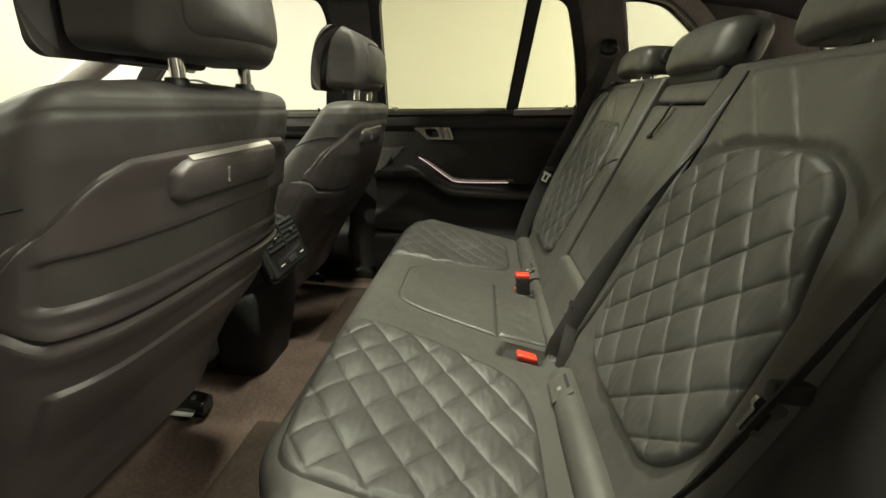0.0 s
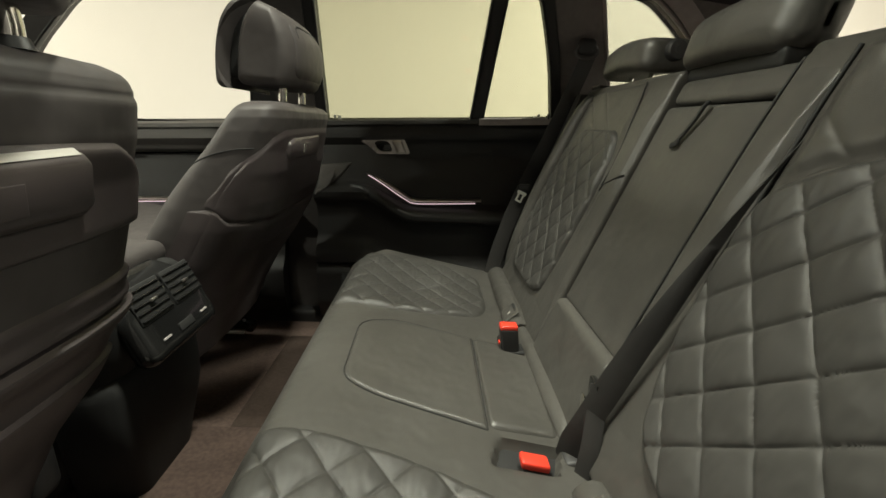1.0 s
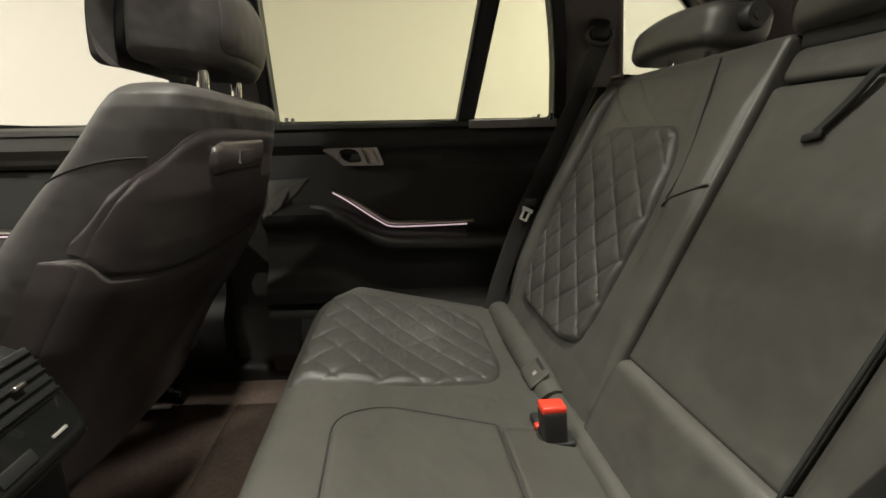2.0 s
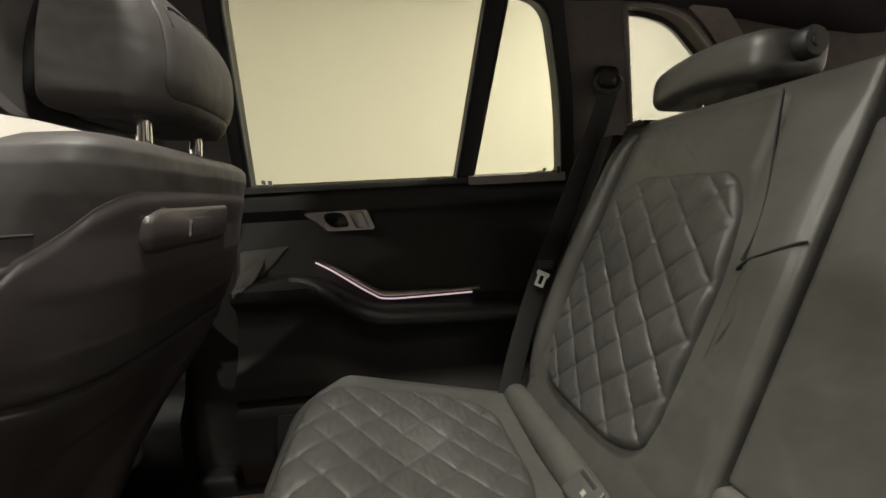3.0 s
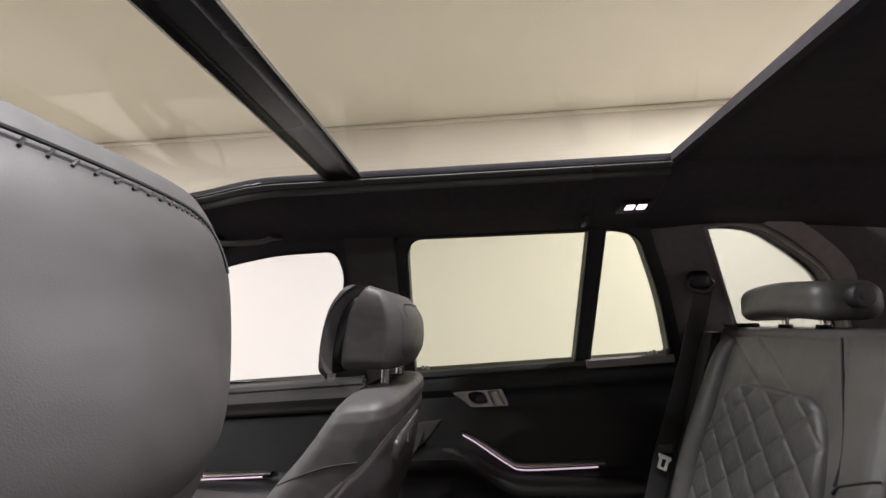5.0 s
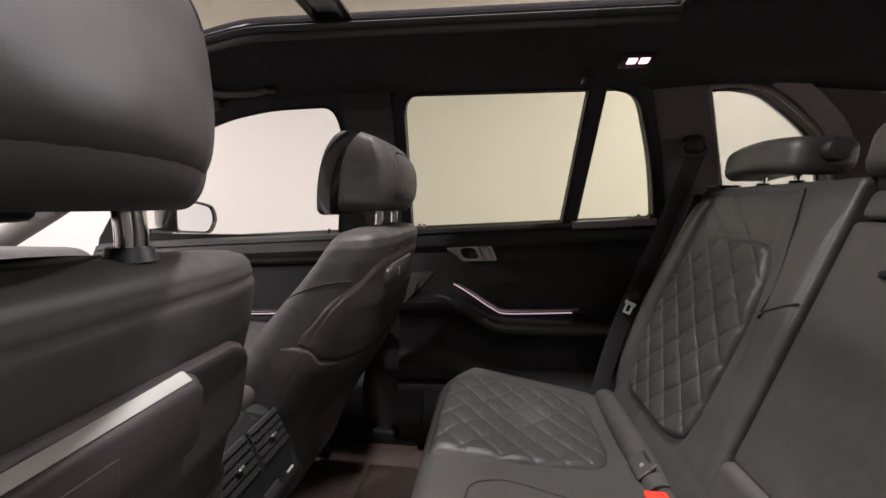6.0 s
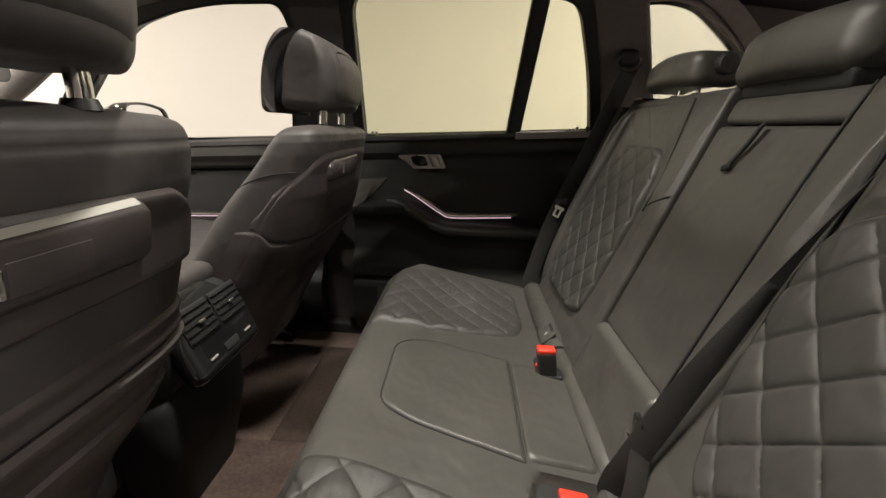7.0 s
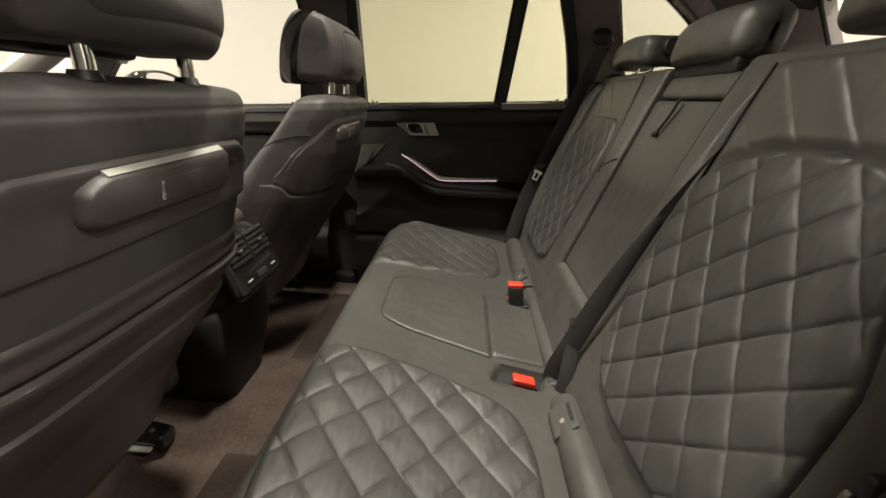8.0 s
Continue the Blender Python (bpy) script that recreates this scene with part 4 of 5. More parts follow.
    # The holder's edge highlight is a pale strip laid on the shell.
    part("top_edge", strip_along([((hx + 0.011, hy + y, zc + 0.0252 + 0.0032 * (y + 0.08) / 0.18), (1, 0, 0), (0, 0, 1)) for y in lin(-0.082, 0.098, 8)], [(-0.012, 0.0012), (0.0002, 0.0016), (0.0058, -0.0034), (0.0, -0.0045)]), EDGE_HIGHLIGHT, hold, "highlight painted along the top edge")
    if sign < 0:
        part("side_edge", rbox((hx + 0.0125, hy - 0.1055, zc + 0.001), (0.004, 0.0028, 0.024), 0.0012, 1, 2, warp=lean), EDGE_HIGHLIGHT, hold, "highlight painted along the side edge")
    part("cover", rbox((hx + 0.0178, hy + 0.013, zc - 0.003), (0.0022, 0.060, 0.024), 0.0010, 2, 2, warp=lean), SHELL, hold)
    part("clip", rbox((hx + 0.0185, hy - 0.0225, zc - 0.003), (0.006, 0.0055, 0.021), 0.0025, 1, 2, warp=lean), CHROME, hold, "bright metal clip")
    # headrest on two posts
    seat_y, yc = yc, yc + (0.020 if sign > 0 else 0.012)
    hz0, hz1 = (0.794 if sign > 0 else 0.788), (0.962 if sign > 0 else 0.946)
    aft = 0.016 if sign > 0 else 0.0
    FRONT_LINE = spline([(0, -0.130), (0.12, -0.139), (0.28, -0.144), (0.5, -0.139), (0.68, -0.127), (0.85, -0.108), (1, -0.078)], 6)
    FRONT_LINE = [(v, x + aft) for v, x in FRONT_LINE]
    GAP_LINE = spline([(0, -0.113), (0.4, -0.106), (0.75, -0.090), (1, -0.062)], 8)
    GAP_LINE = [(v, x + aft) for v, x in GAP_LINE]
    REAR_LINE = spline([(0, 0.013), (0.3, 0.023), (0.6, 0.023), (0.8, 0.016), (1, 0.000)], 8)
    REAR_LINE = [(v, x + aft) for v, x in REAR_LINE]

    def lofted(front, rear, z0, dz, half=0.131):
        """Fits a 0.12 deep, 0.15 high block between two side lines; the top falls to the rear."""
        def warp(p):
            s, v, u = p.x / 0.12, p.z / 0.15, (p.y - yc) / half
            fv = min(1, max(0, v))
            a, b = interp(front, fv), interp(rear, fv)
            x = a + (b - a) * s - (0.006 * u * u + 0.026 * abs(u) ** 3) * s
            if sign > 0:   # its back swells out towards the foot
                x += 0.024 * s * max(0.0, 1 - u * u) ** 2 * sstep(0.70, 0.05, fv)
            z = z0 + v * (hz1 + dz - z0 - (0.26 if sign > 0 else 0.38) * max(0, x + 0.055) * v)
            return (x, yc + (p.y - yc) * (0.965 if sign > 0 else 1.0) * (1 - 0.05 * (1 - v) - 0.10 * max(0, v - 0.7) ** 2 * 4), z)
        return warp

    block = ((0.06, yc, 0.075), (0.12, 0.266, 0.15))
    head = part("headrest", rbox(*block, 0.017, 14, 6, warp=lofted([(v, x + 0.003) for v, x in GAP_LINE], REAR_LINE, hz0, 0)), LEATHER_SHADED, t, "rounded leather headrest")
    part("front_pad", rbox((0.06, yc, 0.075), (0.12, 0.268, 0.15), 0.014, 12, 6, warp=lofted(FRONT_LINE, [(v, x - 0.003) for v, x in GAP_LINE], hz0 - 0.008, 0.002)), LEATHER_SHADED, head, "front headrest pad")
    part("gap_filler", rbox((0.06, yc, 0.075), (0.12, 0.214, 0.13), 0.010, 6, 3, warp=lofted([(v, x - 0.02) for v, x in GAP_LINE], [(v, x + 0.03) for v, x in GAP_LINE], hz0 + 0.003, -0.012)), RUBBER, head)
    cover_at = lofted([(v, x - 0.030) for v, x in REAR_LINE], [(v, x + 0.0045) for v, x in REAR_LINE], hz0 + 0.004, -0.004)
    part("back_cover", rbox((0.06, yc, 0.078), (0.12, 0.206, 0.126), 0.020, 14, 5, warp=cover_at), LEATHER_SHADED, head, "smooth headrest back cover")
    border = [(-0.70, 0.70), (-0.68, 0.84), (-0.60, 0.905), (-0.40, 0.93), (0.0, 0.94), (0.40, 0.93), (0.60, 0.905), (0.68, 0.84), (0.70, 0.70)]
    seam_at = lofted([(v, x - 0.030) for v, x in REAR_LINE], [(v, x + 0.0046) for v, x in REAR_LINE], hz0 + 0.004, -0.004)
    run = [Vector(seam_at(Vector((0.12, yc + 0.131 * u, 0.15 * v)))) for u, v in spline(border, 12)]
    part("seam", tube(run, 0.0009, 6), RUBBER, head, "dark sewn seam")
    mid_at = Vector(seam_at(Vector((0.12, yc, 0.075))))
    bm = bmesh.new()
    for a, b in zip(run[1:-1:2], run[2::2]):
        inner = (mid_at - a).normalized() * 0.0035
        tube([a + inner * 1.5, a * 0.4 + b * 0.6 + inner * 0.5], 0.0006, 5, bm=bm)
    part("stitching", bm, PLASTIC, head, "dark slanting stitches")
    part("guide", rbox((-0.085, yc, 0.798), (0.050, 0.130, 0.022), 0.008, 3, 3), PLASTIC, head, "black sleeve under the headrest")
    base = 0.0 if sign > 0 else -0.013
    for dy in (-0.070, 0.070):
        part("post", tube([(aft * 1.5 - 0.036, yc + dy, 0.745), (aft * 1.5 - 0.034, yc + dy, 0.78), (aft * 1.5 - 0.036, yc + dy, 0.815)], 0.0085, 14), CHROME, t, "chromed headrest post")
        part("collar", tube([(aft * 1.5 - 0.036, yc + dy, 0.764 + base), (aft * 1.5 - 0.036, yc + dy, 0.7725 + base)], [0.0145, 0.0115], 16), PLASTIC, t)
    yc = seat_y
    # cushion, base and rails
    part("seat_cushion", rbox((-0.56, yc, 0.36), (0.54, 0.50, 0.14), 0.05, 8, 5, warp=lambda p: (p.x, p.y, p.z - 0.10 * (p.x + 0.3) * 0.6 + 0.025 * (abs(p.y - yc) / 0.25) ** 4)), LEATHER_SHADED, t)
    part("side_cover", rbox((-0.52, yc - sign * 0.245, 0.25), (0.56, 0.05, 0.16), 0.02, 3, 3), PLASTIC, t, "black side cover")
    part("side_cover", rbox((-0.52, yc + sign * 0.245, 0.25), (0.56, 0.05, 0.16), 0.02, 3, 3), PLASTIC, t, "black side cover")
    part("frame", rbox((-0.50, yc, 0.20), (0.50, 0.42, 0.12), 0.02, 2, 2), PLASTIC, t)
    for dy in (-0.240, 0.240):
        part("rail", rbox((-0.635, yc + dy, 0.055), (0.52, 0.042, 0.05), 0.008, 2, 2), STEEL, t, "steel seat rail")
        part("rail_cover", rbox((-0.328, yc + dy + 0.004, 0.048), (0.098, 0.044, 0.034), 0.009, 3, 3, warp=lambda p: (p.x, p.y, p.z - 0.22 * max(0, p.x + 0.315))), GLOSS_BLACK, t, "black rail end cover")
        part("rail_tip", rbox((-0.340, yc + dy - 0.022, 0.029), (0.070, 0.012, 0.008), 0.003, 2, 2), LATCH, t, "bright rail edge")
        for k in (-0.020, 0.018):
            part("bolt", tube([(-0.328 + k, yc + dy - 0.004, 0.060), (-0.328 + k, yc + dy - 0.004, 0.068), (-0.328 + k, yc + dy - 0.004, 0.070)], [0.006, 0.006, 0.0035], 10), STEEL, t, "steel rail bolt")
    for dx in (-0.38, -0.72):
        part("bracket", rbox((dx, yc, 0.11), (0.06, 0.46, 0.07), 0.012, 2, 2), PLASTIC, t)
    return t


SEAT_Y = (-0.378, 0.408)
front_seat(SEAT_Y[0], 1, "dark grey leather driver's seat with moulded back shell")
front_seat(SEAT_Y[1], -1, "dark grey leather front passenger seat beside the far door")

# ---------------------------------------------------------------- centre console
con = thing("centre_console", (-0.3, CY, 0.0), "black centre console with rear air vents", "console")
part("console_body", rbox((-0.52, CY, 0.27), (0.74, 0.235, 0.40), 0.045, 8, 5, warp=lambda p: (p.x - 0.55 * max(0, 0.36 - p.z) * sstep(-0.45, -0.15, p.x), CY + (p.y - CY) * (1 - 0.5 * max(0, 0.34 - p.z)), p.z)), DOOR_LOW, con)
part("armrest_lid", rbox((-0.36, CY, 0.475), (0.34, 0.215, 0.045), 0.02, 5, 4), LEATHER_SHADED, con, "leather armrest lid")
# tilted vent panel on the rear face
vp = Matrix.Translation((-0.142, CY + 0.004, 0.412)) @ Euler((0, radians(-24), 0)).to_matrix().to_4x4()


def vent(name, c, s, r, material, parent, label="", n=2, shape=None):
    bm = rbox(c, s, r, n, 3, warp=shape)
    bm.transform(vp)
    return part(name, bm, material, parent, label)


def hood(p):
    """The panel narrows and leans back towards its rounded top."""
    k = sstep(0.005, 0.095, p.z)
    return (p.x - 0.030 * k * k, p.y * (1 - 0.52 * k), p.z)


panel = vent("vent_panel", (-0.010, 0, 0.006), (0.042, 0.196, 0.160), 0.020, GLOSS_BLACK, con, "gloss black rounded vent panel", 10, hood)
for s in (-1, 1):
    vent("vent_well", (0.0115, s * 0.043, 0.022), (0.004, 0.078, 0.062), 0.002, RUBBER, panel)
    for k in range(5):
        vent("slat", (0.0145, s * 0.043, -0.002 + 0.012 * k), (0.006, 0.076, 0.0022), 0.0009, GLOSS_BLACK, panel, "", 1)
    vent("tab", (0.0195, s * 0.043, 0.022), (0.006, 0.014, 0.005), 0.002, SATIN, panel, "satin vent tab", 1)
    vent("lit_mark", (0.0118, s * 0.053, -0.043), (0.003, 0.019, 0.0036), 0.0010, AMBIENT, panel, "pale lit temperature mark", 1)
vent("display", (0.0116, 0, -0.043), (0.003, 0.040, 0.014), 0.001, RUBBER, panel, "dark small display", 1)
part("lower_cover", rbox((-0.222, CY + 0.005, 0.185), (0.13, 0.250, 0.31), 0.045, 6, 5, warp=lambda p: (p.x - 0.16 * max(0, 0.22 - p.z), CY + (p.y - CY) * (1 - 0.35 * sstep(0.24, 0.03, p.z)), p.z)), RUBBER, con)

# ---------------------------------------------------------------- rear bench cushion
def bench_z(x, y):
    """Height of the rear cushion's covering."""
    z = 0.345 - 0.20 * (x - 0.10)
    z -= 0.5 * max(0, 0.165 - x) ** 2 * 6
    for yc in (other(0.43), 0.43):
        d = abs(y - yc)
        z -= 0.012 * math.exp(-((d / 0.13) ** 2)) * sstep(0.08, 0.25, x)
    return z


def pocket(x, y):
    """Depth of the hollow in which the flat buckle lies."""
    a, b = abs(x - 0.35 * (y + 0.149) - 0.455), abs(y + 0.149)
    return 0.024 * sstep(0.050, 0.040, a) * sstep(0.029, 0.019, b)


def bench_warp(p):
    x, y, z = p
    x += 0.075 * sstep(0.50, 0.67, abs(y - CY)) * sstep(0.35, 0.1, x)
    if z > 0.20:
        f = (z - 0.20) / 0.13
        z = 0.20 + (bench_z(x, y) - pocket(x, y) - 0.20) * f
    return (x, y, z)


bench = thing("rear_bench", (0.3, CY, 0.0), "dark grey leather rear bench seat with quilted panels and headrests", "car seat")
part("cushion", rbox((0.324, CY, 0.235), (0.512, 1.33, 0.19), 0.042, (64, 180, 4), 6, warp=bench_warp), LEATHER, bench)
part("base", rbox((0.36, CY, 0.085), (0.42, 1.28, 0.19), 0.02, 3, 2), PLASTIC, bench, "black plastic bench base")


def on_bench(u, v, h):
    round_off = 0.042 - math.sqrt(0.042 ** 2 - min(0.041, max(0.0, 0.110 - u)) ** 2)
    return (u, v, bench_z(u, v) + h - round_off)


def quilt_bench(u, v):
    return quilt(u - 0.342, abs(v - CY) - 0.347, 0.076, 0.086, 0.0040)


NEAR_SEAT = rounded([(0.112, -0.548), (0.088, -0.420), (0.084, -0.172), (0.160, -0.172), (0.293, -0.192), (0.440, -0.240), (0.466, -0.330), (0.462, -0.520), (0.38, -0.565)], [0.05, 0.05, 0.012, 0.08, 0.1, 0.05, 0.06, 0.07, 0.08], 7)
part("quilted_pad", pad(dense(NEAR_SEAT, 0.0028), on_bench, 0.0065, 0.003, 0.012, 120, quilt_bench, 0.10), QUILTED, bench, "diamond quilted seat pad")
FAR_SEAT = [(p[0], other(p[1])) for p in NEAR_SEAT]
part("quilted_pad", pad(dense(FAR_SEAT, 0.0035), on_bench, 0.0065, 0.003, 0.012, 100, quilt_bench, 0.10), QUILTED, bench, "diamond quilted seat pad")
MID_SEAT = rounded([(0.168, -0.052), (0.166, 0.145), (0.230, 0.182), (0.402, 0.168), (0.402, -0.112), (0.225, -0.080)], [0.045, 0.05, 0.05, 0.004, 0.004, 0.06], 7)
part("centre_pad", pad(dense(MID_SEAT, 0.008), on_bench, 0.0035, 0.003, 0.012, 30, None, 0.07), LEATHER, bench, "smooth centre seat pad inside a sewn seam")
part("seam", tube([on_bench(p[0], p[1], 0.0004) for p in [*MID_SEAT, MID_SEAT[0]]], 0.0012, 6, cap=False), RUBBER, bench, "dark sewn seam")
FLAP = rounded([(0.4035, -0.110), (0.4035, 0.165), (0.520, 0.172), (0.515, -0.105)], 0.012, 4)
part("centre_flap", pad(dense(FLAP, 0.008), on_bench, 0.0065, 0.004, 0.010, 24, None, 0.12), LEATHER, bench, "smooth flap behind the centre pad")
# Dark block on the uncut cushion, painting a hollow's shade.
part("recess_shade", rbox((0.486, 0.150, bench_z(0.486, 0.150) + 0.003), (0.052, 0.040, 0.012), 0.004, 2, 3), RUBBER, bench, "dark piece for the shade in the buckle recess")
# Dark liner deepens the shade at the pocket's bottom.
part("recess_shade", rbox((0.455, -0.149, bench_z(0.455, -0.149) - 0.022), (0.092, 0.050, 0.008), 0.0028, 3, 3, warp=lambda p: (p.x + 0.35 * (p.y + 0.149), p.y, p.z - 0.2 * (p.x - 0.455))), RUBBER, bench, "dark piece for the shade in the buckle recess")


def roll(pts, r, name, parent, material, label="", flat=1.0):
    return part(name, tube(spline(pts, 8), r, 14, flat=flat), material, parent, label)


# long bolster between cushion and backs, with flip covers
for y0, y1 in ((other(0.655), -0.205), (0.255, 0.655)):
    roll([(0.530, y0, 0.252), (0.528, y0 + 0.1, 0.262), (0.528, y1 - 0.06, 0.262), (0.532, y1, 0.254)], [0.030] * 25, "rear_bolster", bench, LEATHER, "padded roll along the seat crease")
for yc in (-0.262, 0.312):
    c = part("anchor_cover", rbox((0.511, yc, 0.2815), (0.034, 0.062, 0.009), 0.004, 3, 3, warp=lambda p: (p.x, p.y, p.z + 0.9 * (p.x - 0.511))), LEATHER, bench, "grey child seat anchor cover")
    part("slot", rbox((0.5215, yc + 0.004, 0.2845), (0.006, 0.040, 0.005), 0.002, 1, 2, warp=lambda p: (p.x, p.y, p.z + 0.9 * (p.x - 0.511))), RUBBER, c, "black slot")
    part("mark", rbox((0.508, yc - 0.006, 0.2862), (0.006, 0.009, 0.002), 0.0005, 1, 1, warp=lambda p: (p.x, p.y, p.z + 0.9 * (p.x - 0.511))), STITCH, c, "pale printed mark")

# ---------------------------------------------------------------- rear backrests
SLOPE = 0.37


def back_x(z):
    return 0.596 + SLOPE * (z - 0.43)


def on_back(u, v, h):
    """u: across the car, v: height; h: out of the covering, to the front."""
    return (back_x(v) - h * 0.94, u, v + h * 0.35)


def back_slab(y0, y1, z0, z1, thick, lift, name, parent, top_round=0.03):
    c = ((y0 + y1) / 2, (z0 + z1) / 2)

    def warp(p):
        # p.x is depth behind the covering
        return (back_x(p.z) + p.x - lift, p.y, p.z)
    return part(name, rbox((thick / 2, c[0], c[1]), (thick, y1 - y0, z1 - z0), top_round, (3, 16, 22), 5, warp=warp), LEATHER, parent)


def quilt_back(u, v):
    return quilt(u - 0.345, v - 0.661, 0.082, 0.0750, 0.0036)


def quilt_near(u, v):
    p, s, t = 0.075, -0.312 - u, v - 0.578
    a, b = (s + t) / p, (s - t) / p
    a, b = (a + 0.15 + 0.08 * b) / 1.03, b + 0.08 - 0.04 * a   # the rows run slightly askew
    return quilt(p * (a + b) / 2, p * (a - b) / 2, p, p, 0.0034)


OUTER_PANEL = [(0.262, 0.360), (0.250, 0.600), (0.264, 0.690), (0.296, 0.734), (0.490, 0.735), (0.548, 0.705), (0.585, 0.600), (0.588, 0.400), (0.545, 0.335), (0.330, 0.335)]
OUTER_ROUND = [0.05, 0.1, 0.04, 0.04, 0.05, 0.05, 0.08, 0.06, 0.05, 0.05]


def outer_back(flip):
    f = other if flip else (lambda y: y)
    yy = (0.168, 0.628)
    if flip:
        yy = (-0.101, other(0.628))
    lo, hi = min(yy), max(yy)
    t = back_slab(lo, hi, 0.262, 0.842, 0.125, 0.0, "backrest", bench, 0.010)
    panel = [(f(a), b) for a, b in rounded(OUTER_PANEL, OUTER_ROUND, 7)]
    if flip:
        panel = rounded([(-0.215, 0.36), (-0.178, 0.45), (-0.160, 0.60), (-0.168, 0.672), (-0.27, 0.724), (-0.42, 0.729), (-0.478, 0.697), (-0.508, 0.61), (-0.535, 0.55), (-0.545, 0.42), (-0.50, 0.345), (-0.30, 0.335)], [0.05, 0.08, 0.06, 0.05, 0.08, 0.05, 0.05, 0.08, 0.1, 0.06, 0.05, 0.06], 7)
    part("quilted_panel", pad(dense(panel, 0.0026 if flip else 0.0032), on_back, 0.009, 0.005, 0.012, 130 if flip else 100, quilt_back if not flip else quilt_near, 0.07), QUILTED, t, "diamond quilted back panel")
    # upper shoulder pad with two stitched folds
    if flip:
        ua, ub, edge_line = -0.545, -0.172, [(-0.545, 0.63), (-0.505, 0.672), (-0.478, 0.697), (-0.45, 0.715), (-0.42, 0.724), (-0.35, 0.725), (-0.27, 0.719), (-0.22, 0.702), (-0.172, 0.674)]
        creases = (((-0.283, 0.822), (-0.380, 0.733)), ((-0.206, 0.818), (-0.302, 0.730)), ((-0.160, 0.775), (-0.238, 0.712)))
    else:
        ua, ub, edge_line = 0.258, 0.598, [(0.258, 0.675), (0.27, 0.700), (0.285, 0.717), (0.31, 0.728), (0.39, 0.730), (0.47, 0.730), (0.51, 0.722), (0.54, 0.703), (0.566, 0.665), (0.598, 0.60)]
        creases = (((0.560, 0.815), (0.446, 0.734)), ((0.474, 0.822), (0.358, 0.734)))

    def folds(u, v):
        """Slanting stitched creases, each a groove with a soft swell beside it."""
        h = 0.0
        for (ua, va), (ub, vb) in creases:
            du, dv = ub - ua, vb - va
            size = math.hypot(du, dv)
            along = ((u - ua) * du + (v - va) * dv) / size
            off = ((u - ua) * dv - (v - va) * du) / size
            inside = sstep(-0.006, 0.012, along) * sstep(size + 0.006, size - 0.012, along)
            h += inside * (0.0008 * math.exp(-((off / 0.022) ** 2)) - 0.0036 * math.exp(-((abs(off) / (0.0050 if flip else 0.0036)) ** 0.9)))
        return h

    def shoulder(a, b):
        """Rows run from the panel's upper edge to the seat's top; columns across the seat."""
        u = ua + (ub - ua) * b
        lo = interp(edge_line, u)
        v = lo + (0.829 - lo) * a
        rim = (sstep(-0.02, 0.16, a) if flip else sstep(-0.05, 0.25, a)) * sstep(0, 0.08, 1 - a) * sstep(0, 0.06, b) * sstep(0, 0.06, 1 - b)
        return on_back(u, v, 0.0002 + ((0.0085 if flip else 0.0035) + folds(u, v)) * rim)
    part("shoulder_pad", slab(shoulder, lin(0, 1, 50), lin(0, 1, 160), (0.014, 0, 0)), LEATHER, t)
    # inner bolster wing, split by a slanting seam
    if not flip:
        wing = rounded([(0.172, 0.300), (0.172, 0.832), (0.266, 0.832), (0.250, 0.745), (0.236, 0.64), (0.244, 0.360), (0.29, 0.312)], 0.02, 5)
        part("inner_wing", pad(dense(wing, 0.006), on_back, 0.005, 0.002, 0.012, 40, None, 0.8), LEATHER, t)
        for name, line in (("seam", [(0.272, 0.829), (0.262, 0.79), (0.250, 0.745), (0.238, 0.70), (0.232, 0.655), (0.236, 0.618)]), ("notch", [(0.240, 0.608), (0.226, 0.621), (0.208, 0.630), (0.188, 0.640), (0.172, 0.648)])):
            way = spline(line, 5)
            pts = [on_back(p[0], p[1], 0.001 + 0.0045 * math.sin(math.pi * i / (len(way) - 1)) ** 0.6 if name == "notch" else 0.0040) for i, p in enumerate(way)]
            part(name, tube(pts, 0.0017 if name == "notch" else 0.0015, 6), RUBBER, t, "dark sewn seam")
    else:
        wing = rounded([(-0.098, 0.30), (-0.094, 0.60), (-0.100, 0.833), (-0.166, 0.828), (-0.164, 0.72), (-0.168, 0.62), (-0.160, 0.50), (-0.140, 0.36), (-0.130, 0.30)], 0.012, 4)
        # Two dark tubes paint the shade in the gap and the fold.
        part("seam", tube([on_back(u, v, -0.004) for u, v in spline([(-0.089, 0.33), (-0.087, 0.50), (-0.087, 0.70), (-0.093, 0.80), (-0.098, 0.826)], 6)], 0.0022, 8), RUBBER, t, "dark tube for the shade in the gap beside the centre armrest")
        part("seam", tube([on_back(u, v, 0.0015) for u, v in spline([(-0.168, 0.64), (-0.168, 0.70), (-0.167, 0.77), (-0.169, 0.826)], 6)], 0.0026, 8), RUBBER, t, "dark tube for the shade in the fold beside the wing")
        part("inner_wing", pad(dense(wing, 0.006), on_back, 0.011, 0.003, 0.012, 40, None, 0.9), LEATHER, t)
    # side bolster at the door
    roll([(0.575, f(0.622), 0.27), (0.582, f(0.625), 0.36), (0.630, f(0.618), 0.52), (0.680, f(0.600), 0.66), (0.722, f(0.585), 0.77), (0.748, f(0.57), 0.815)], [0.022 + 0.006 * math.sin(math.pi * i / 40) for i in range(41)], "side_bolster", t, LEATHER, "padded side bolster")
    if not flip:
        part("belt_guide", rbox((0.780, f(0.600), 0.846), (0.050, 0.060, 0.010), 0.004, 2, 3), PLASTIC, t, "dark belt guide on the shoulder")
        part("guide_rim", rbox((0.756, f(0.604), 0.851), (0.006, 0.046, 0.005), 0.002, 1, 2), CARGO, t)
    # headrest
    hy, hz = (0.425, 0.898) if not flip else (-0.350, 0.892)
